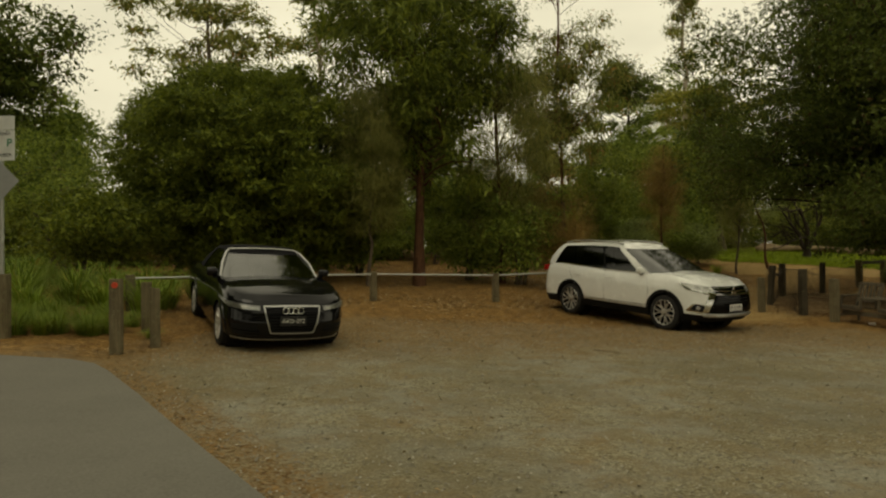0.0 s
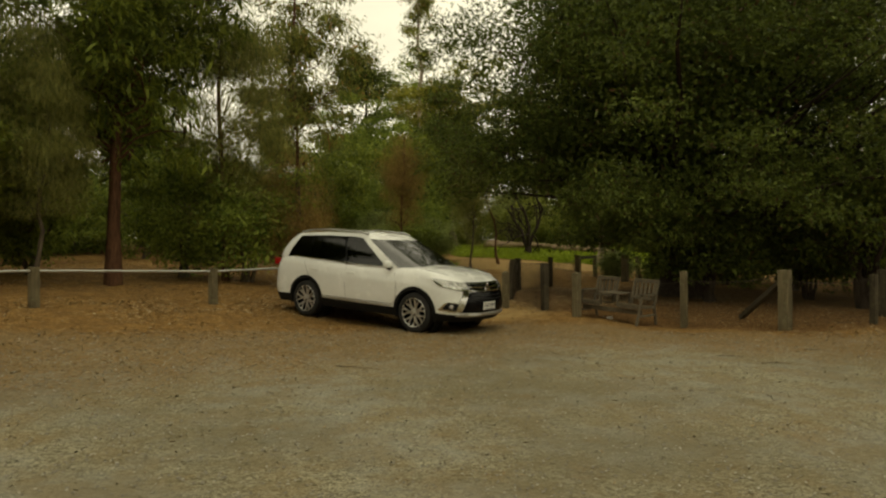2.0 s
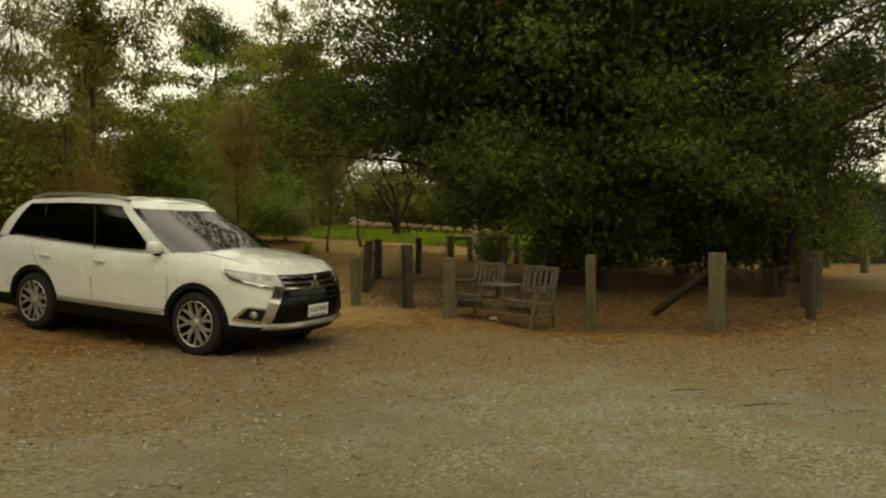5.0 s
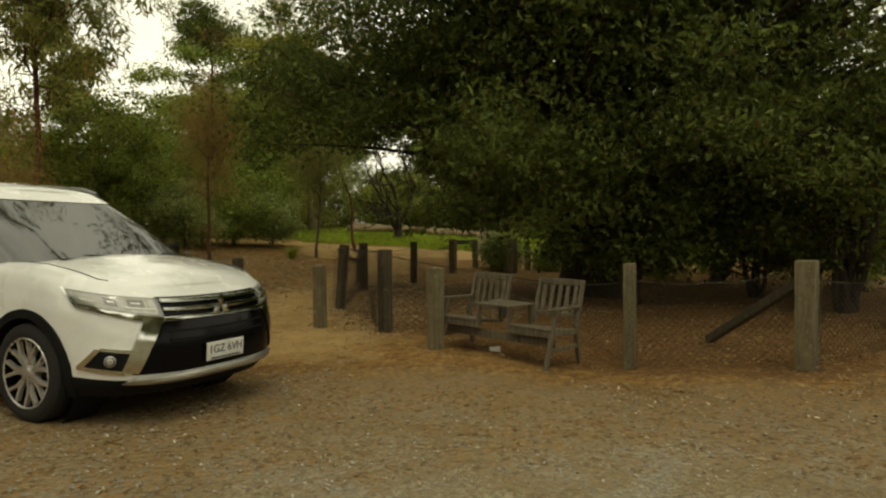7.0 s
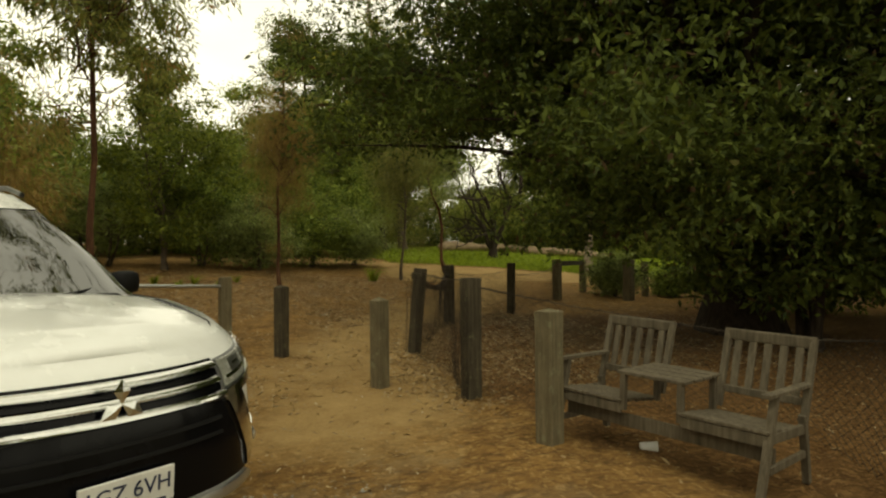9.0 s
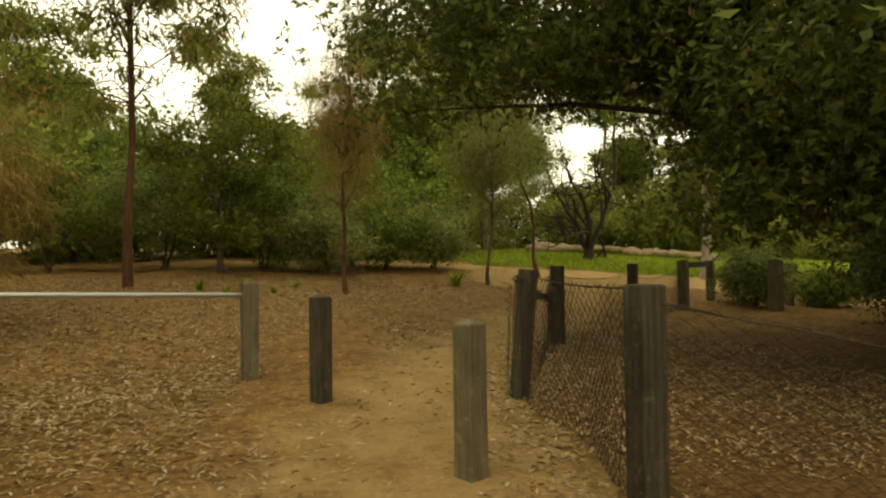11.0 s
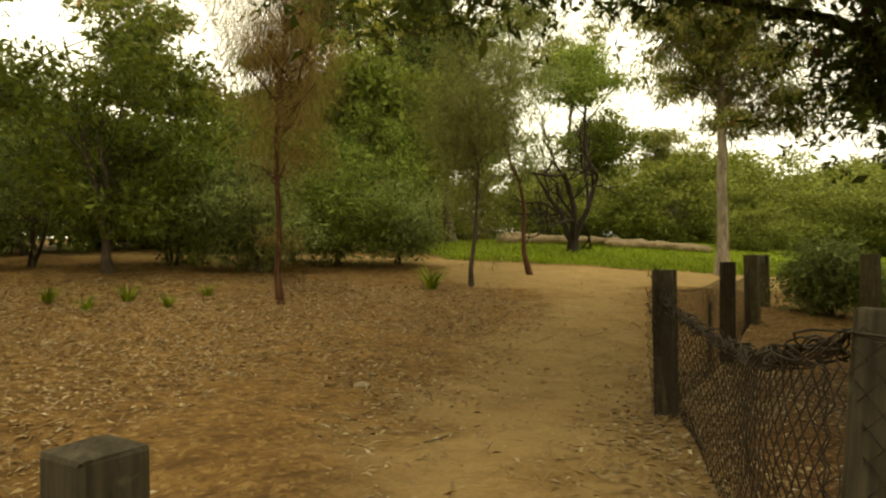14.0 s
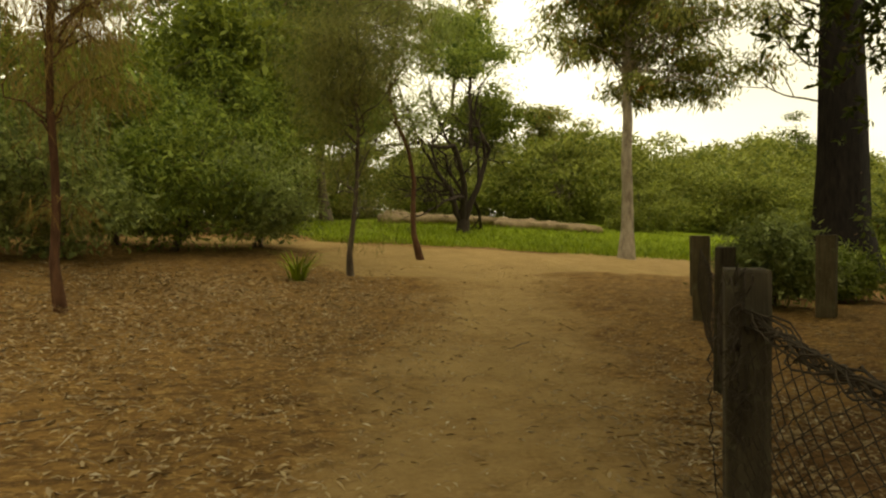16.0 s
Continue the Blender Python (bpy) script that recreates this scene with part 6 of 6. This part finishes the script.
# a pale rock half sunk in the mulch
bm = bmesh.new()
bmesh.ops.create_icosphere(bm, subdivisions=3, radius=0.062)
rock_rng = random.Random(12)
for v in bm.verts:
    v.co = Vector((v.co.x * 1.3, v.co.y * 0.9, v.co.z * 0.55)) * (1 + 0.18 * math.sin(31 * v.co.x + 17 * v.co.y) + rock_rng.uniform(-0.05, 0.05))
rock = part("rock", bm, plain_material("pale_sandstone", (0.40, 0.31, 0.19), 0.9, 0, 0.2, 0.4, 30.0))
rock.matrix_basis = pose(9.1, 22.98, gz(9.1, 22.98) + 0.02, 0, 0, 30)
tagged(rock, "small pale rock lying in the mulch", "rock")

# ---- fallen logs on the grass ----
def log(name, a, b, r, seed, label):
    rng = np.random.default_rng(seed)
    n, sides = 34, 12
    t = np.linspace(0, 1, n)
    pts = np.array([(1 - q) * np.array(a) + q * np.array(b) for q in t]) + np.cumsum(rng.normal(size=(n, 3)), 0) * 0.012
    rad = r * (1 - 0.3 * t) * (1 + 0.10 * rng.normal(size=n))
    rad[0] *= 0.4
    rad[-1] *= 0.5
    v, f = tubes([(pts, rad)], sides)
    ridge = 1 + 0.0 * v[:, :1]
    v = v + rng.normal(size=v.shape) * 0.022 * ridge
    ob = link(name, mesh_np(name, v, f, LOG_WOOD))
    return tagged(ob, label, "log")


log("fallen_log", (20.6, 43.4, gz(20.6, 43.4) + 0.22), (29.0, 39.9, gz(29, 39.9) + 0.22), 0.25, 1, "long bleached fallen log on the grass")
log("fallen_log", (20.2, 42.9, gz(20.2, 42.9) + 0.16), (24.6, 41.2, gz(24.6, 41.2) + 0.16), 0.2, 2, "split pale log beside a longer one")
log("fallen_log", (24.4, 41.1, gz(24.4, 41.1) + 0.14), (28.6, 39.4, gz(28.6, 39.4) + 0.16), 0.17, 3, "split pale log beside a longer one")

# ---- strappy plants, grass and fallen leaves ----
rng = np.random.default_rng(21)
tuft = tuft_mesh(rng, 170, 0.95, 0.75, 0.016, STRAPPY, 0.7)
for k, (x, y, sc) in enumerate([(-6.1, 12.0, 1.0), (-7.0, 12.6, 1.1), (-7.9, 12.4, 1.1), (-6.6, 13.3, 1.0), (-8.6, 13.4, 1.2), (-7.6, 14.0, 1.1), (-9.4, 12.6, 1.1), (-10.2, 13.8, 1.2), (-5.4, 13.0, 0.9), (-9.2, 14.8, 1.2),
                                (-5.9, 14.2, 0.95), (-7.0, 11.4, 0.8), (-8.3, 11.3, 0.9), (-9.8, 11.4, 1.0), (-11.0, 12.2, 1.1), (-4.9, 14.2, 0.8), (-12.2, 13.4, 1.2), (-11.4, 15.0, 1.2), (-4.3, 13.6, 0.7)] + [(rng.uniform(-12.5, -5.2), rng.uniform(11.4, 15.6), rng.uniform(0.7, 1.1)) for q in range(42)]):
    ob = new("strappy_plant", tuft)
    ob.matrix_basis = pose(x, y, gz(x, y) - 0.02, 0, 0, 67 * k) @ Matrix.Scale(1.3 * sc, 4)
    tagged(ob, "clump of green strappy leaves in the garden bed", "plant", "strappy plants")
fine_tuft = tuft_mesh(rng, 260, 0.62, 0.55, 0.007, STRAPPY, 0.8)
for k, (x, y, sc) in enumerate([(-5.3, 10.0, 1.0), (-5.7, 10.5, 1.1), (-6.0, 9.9, 1.0), (-6.7, 10.3, 1.1), (-5.1, 10.9, 0.8), (-7.4, 10.0, 1.1), (-6.4, 11.0, 1.0), (-4.45, 10.1, 0.5), (-8.2, 10.2, 1.0)] + [(rng.uniform(-9.5, -5.0), rng.uniform(9.7, 11.6), rng.uniform(0.8, 1.15)) for q in range(22)]):
    ob = new("grass_clump", fine_tuft)
    ob.matrix_basis = pose(x, y, gz(x, y) - 0.02, 0, 0, 51 * k) @ Matrix.Scale(1.2 * sc, 4)
    tagged(ob, "fine grassy clump behind the bollards", "plant", "grassy clumps")
small_tuft = tuft_mesh(rng, 60, 0.34, 0.34, 0.018, GRASS_BLADE, 0.5)
for k, (x, y, sc) in enumerate([(12.3, 29.85, 2.1), (6.7, 26.6, 0.9), (7.6, 26.9, 0.8), (7.1, 27.4, 1.1), (6.2, 27.2, 1.0), (8.1, 27.9, 0.9)]):
    ob = new("spiky_plant", small_tuft)
    ob.matrix_basis = pose(x, y, gz(x, y) - 0.01, 0, 0, 81 * k) @ Matrix.Scale(sc, 4)
    tagged(ob, "small spiky green plant growing in the mulch", "plant", "spiky plants")

n = 26000
x = rng.uniform(14.5, 34, n)
y = 34.2 - 0.30 * (x - 15.5) + rng.uniform(0, 1, n) ** 1.5 * 11
p = np.stack([x, y, ground_z(x, y)], 1)
d = unit(np.stack([rng.normal(size=n) * 0.5, rng.normal(size=n) * 0.5, np.ones(n)], 1))
hgt = rng.uniform(0.06, 0.20, (n, 1))
sd = unit(np.stack([rng.normal(size=n), rng.normal(size=n), np.zeros(n)], 1)) * 0.012
v = np.stack([p - sd, p + sd, p + d * hgt + sd * 0.2, p + d * hgt - sd * 0.2], 1).reshape(-1, 3)
tagged(link("grass", mesh_np("grass", v, np.arange(4 * n).reshape(n, 4), GRASS_BLADE)), "short bright green grass beyond the path", "grass", kind="stuff")


def scatter_litter(name, n, inside, length, width, seed, label, material, lift=0.012):
    """Fallen leaves and bark chips lying on the ground."""
    rng = np.random.default_rng(seed)
    pts = inside(rng, n)
    m = len(pts)
    z = ground_z(pts[:, 0], pts[:, 1]) + rng.uniform(0.002, lift, m) + 0.004
    a = rng.uniform(0, 2 * np.pi, m)
    tilt = rng.normal(size=m) * 0.22
    d = np.stack([np.cos(a), np.sin(a), tilt], 1)
    sd = unit(np.stack([-np.sin(a), np.cos(a), rng.normal(size=m) * 0.35], 1))
    ln = length * rng.uniform(0.4, 1.5, (m, 1))
    wd = width * rng.uniform(0.5, 1.4, (m, 1)) / 2
    p = np.stack([pts[:, 0], pts[:, 1], z], 1)
    up = np.array([[0, 0, 1.0]]) * ln * 0.10
    v = np.stack([p, p + d * ln * 0.45 + sd * wd + up, p + d * ln, p + d * ln * 0.5 - sd * wd + up], 1).reshape(-1, 3)
    tagged(link(name, mesh_np(name, v, np.arange(4 * m).reshape(m, 4), material)), label, "litter", kind="stuff")


def on_mulch(rng, n):
    x, y = rng.uniform(-8, 17, n), rng.uniform(9, 31, n)
    edge = np.interp(x, *zip(*PARK_EDGE))
    keep = (y > edge - 0.8) & (rng.random(n) < 0.25 + 0.75 * np.clip(poly_dist(x, y, PATH_LINE) / 1.8, 0, 1))
    return np.stack([x, y], 1)[keep]


def on_gravel(rng, n):
    x, y = rng.uniform(-5, 16, n), rng.uniform(1, 16, n)
    edge = np.interp(x, *zip(*PARK_EDGE))
    slab = poly_dist(x, y, SLAB_EDGE)
    keep = (y < edge) & (rng.random(n) < 0.04 + np.exp(-(edge - y) / 1.4) + 0.9 * np.exp(-slab / 0.35)) & (x + 0.75 * y > 1.95)
    return np.stack([x, y], 1)[keep]


def by_fence(rng, n):
    t = rng.uniform(0, 1, n)
    line = np.array([(8.8, 14.2), (8.9, 16.4), (9.2, 18.7), (10.5, 21.1), (12.8, 22.9)])
    x = np.interp(t, np.linspace(0, 1, 5), line[:, 0]) + rng.normal(size=n) * 0.32
    y = np.interp(t, np.linspace(0, 1, 5), line[:, 1]) + rng.normal(size=n) * 0.3
    return np.stack([x, y], 1)


scatter_litter("fallen_leaves", 46000, on_mulch, 0.06, 0.017, 31, "dry leaves and bark chips on the mulch", DRY_LEAF)
scatter_litter("fallen_leaves", 26000, on_gravel, 0.05, 0.018, 32, "dry leaves strewn on the gravel", DRY_LEAF)
scatter_litter("fallen_leaves", 5200, by_fence, 0.06, 0.02, 33, "pale dry leaves gathered along the fence", DRY_LEAF, 0.03)


def near_path(rng, n):
    x, y = rng.uniform(3, 14, n), rng.uniform(17, 31, n)
    keep = rng.random(n) < np.clip(poly_dist(x, y, PATH_LINE) / 1.6, 0.12, 1)
    return np.stack([x, y], 1)[keep]


scatter_litter("dry_straw", 15000, near_path, 0.13, 0.010, 35, "pale straw and bark strips on the mulch", DRY_LEAF, 0.02)


def beside_path(rng, n):
    x, y = rng.uniform(3.5, 13.5, n), rng.uniform(16.5, 30, n)
    patch = 0.5 + 0.5 * np.sin(1.9 * x + 0.7 * np.sin(1.3 * y)) * np.sin(1.6 * y + 0.9 * np.sin(1.1 * x))
    keep = rng.random(n) < np.clip(poly_dist(x, y, PATH_LINE) / 1.7, 0.10, 1) * (0.45 + 0.55 * patch)
    return np.stack([x, y], 1)[keep]


def along_rail(rng, n):
    x = rng.uniform(-5.5, 7.0, n)
    y = np.interp(x, *zip(*RAIL)) + rng.normal(size=n) * 0.8 - 0.3
    return np.stack([x, y], 1)


PALE_LITTER = leaf_material("bleached_leaf_litter", (0.260, 0.165, 0.075), (0.520, 0.385, 0.205), (0.68, 0.58, 0.40), 0.05)
scatter_litter("fallen_leaves", 52000, beside_path, 0.055, 0.019, 36, "bleached curled leaves over the mulch", PALE_LITTER, 0.022)
scatter_litter("fallen_leaves", 5000, along_rail, 0.075, 0.024, 37, "dry leaves banked up along the rail", PALE_LITTER, 0.03)


def on_park(rng, n):
    x, y = rng.uniform(-4, 14, n), rng.uniform(1, 15, n)
    edge = np.interp(x, *zip(*PARK_EDGE))
    return np.stack([x, y], 1)[(y < edge) & (x + 0.75 * y > 1.95)]


STONE = plain_material("gravel_stones", (0.26, 0.235, 0.185), 0.9, 0, 0.2, 0.45, 60.0)
PALE_STONE = plain_material("pale_gravel_stones", (0.46, 0.43, 0.345), 0.9, 0, 0.2, 0.4, 60.0)
scatter_litter("gravel", 16000, on_park, 0.024, 0.020, 38, "pale gravel stones on the car park", PALE_STONE, 0.008)
scatter_litter("gravel", 30000, on_park, 0.028, 0.024, 34, "loose grey gravel stones on the car park", STONE, 0.008)

twigs = []
for k in range(90):
    x, y = rng.uniform(-2, 14), rng.uniform(9, 28)
    if y < np.interp(x, *zip(*PARK_EDGE)) - 0.5 and k % 6:
        continue
    a, ln = rng.uniform(0, 6.28), rng.uniform(0.12, 0.5)
    q = np.array([[x + math.cos(a) * ln * t, y + math.sin(a) * ln * t, 0] for t in np.linspace(0, 1, 5)]) + rng.normal(size=(5, 3)) * 0.012
    q[:, 2] = ground_z(q[:, 0], q[:, 1]) + 0.012
    twigs.append((q, np.linspace(0.0055, 0.0025, 5)))
v, f = tubes(twigs, 5)
tagged(link("twigs", mesh_np("twigs", v, f, BARK_GREY)), "thin dry twigs lying on the mulch", "twigs", kind="stuff")

# ---- parking sign ----
SIGN_WHITE = plain_material("white_sign_sheet", (0.62, 0.63, 0.60), 0.45)
SIGN_GREEN = plain_material("green_sign_ink", (0.02, 0.22, 0.11), 0.5)
SIGN_INK = plain_material("grey_sign_ink", (0.10, 0.10, 0.10), 0.5)
sx, sy = -6.42, 9.62
sign = thing("parking_sign", "white parking sign with green letter on a steel pole", "sign", pose(sx, sy, gz(sx, sy), 0, 0, -4))
v, f = tubes([(np.array([[0, 0.03, -0.1], [0, 0.03, 1.5], [0, 0.03, 3.2]]), np.full(3, 0.03))], 12)
link("pole", mesh_np("pole", v, f, GALV, True), sign, "galvanised pole")
panel = part("panel", box_bm(bmesh.new(), (0.46, 0.006, 0.44), (0, -0.01, 2.78), None, 0.002), SIGN_WHITE, sign)
part("panel", box_bm(bmesh.new(), (0.46, 0.006, 0.20), (0, -0.01, 3.11), None, 0.002), SIGN_WHITE, sign)
lettering("AND", 0.075, SIGN_INK, panel, pose(0.08, -0.015, 2.95, 90))
lettering("P", 0.17, SIGN_GREEN, panel, pose(0.15, -0.015, 2.81, 90))
lettering("AREA", 0.075, SIGN_INK, panel, pose(0.09, -0.015, 2.64, 90))
bm = box_bm(bmesh.new(), (0.42, 0.005, 0.42), (0, 0, 0), Euler((0, radians(45), 0)).to_matrix(), 0.002)
diamond = part("diamond_plate", bm, plain_material("grey_sign_back", (0.36, 0.37, 0.36), 0.5, 0.4), sign, "plain grey diamond plate")
diamond.matrix_basis = pose(0, -0.012, 2.26)

# ---- shelter across the car park ----
shed = thing("shelter", "low dark shelter with flat roof across the car park", "shelter", pose(40.0, 21.0, gz(40, 21), 0, 0, 30))
SHED_WALL = plain_material("green_grey_cladding", (0.030, 0.035, 0.022), 0.7)
SHED_DARK = plain_material("dark_base_panels", (0.020, 0.021, 0.020), 0.7)
part("wall", box_bm(bmesh.new(), (9.0, 3.0, 1.6), (0, 2.0, 2.4)), SHED_WALL, shed)
part("base_panel", box_bm(bmesh.new(), (9.2, 3.2, 1.6), (0, 2.0, 0.8)), SHED_DARK, shed)
part("roof", box_bm(bmesh.new(), (10.0, 5.0, 0.16), (0, 1.4, 3.5), Euler((radians(3), 0, 0)).to_matrix(), 0.02), plain_material("dull_metal_roof", (0.16, 0.16, 0.14), 0.4, 0.6), shed)
for px in (-4.5, -1.5, 1.5, 4.5):
    part("roof_post", box_bm(bmesh.new(), (0.1, 0.1, 3.45), (px, -0.8, 1.72)), SHED_DARK, shed)
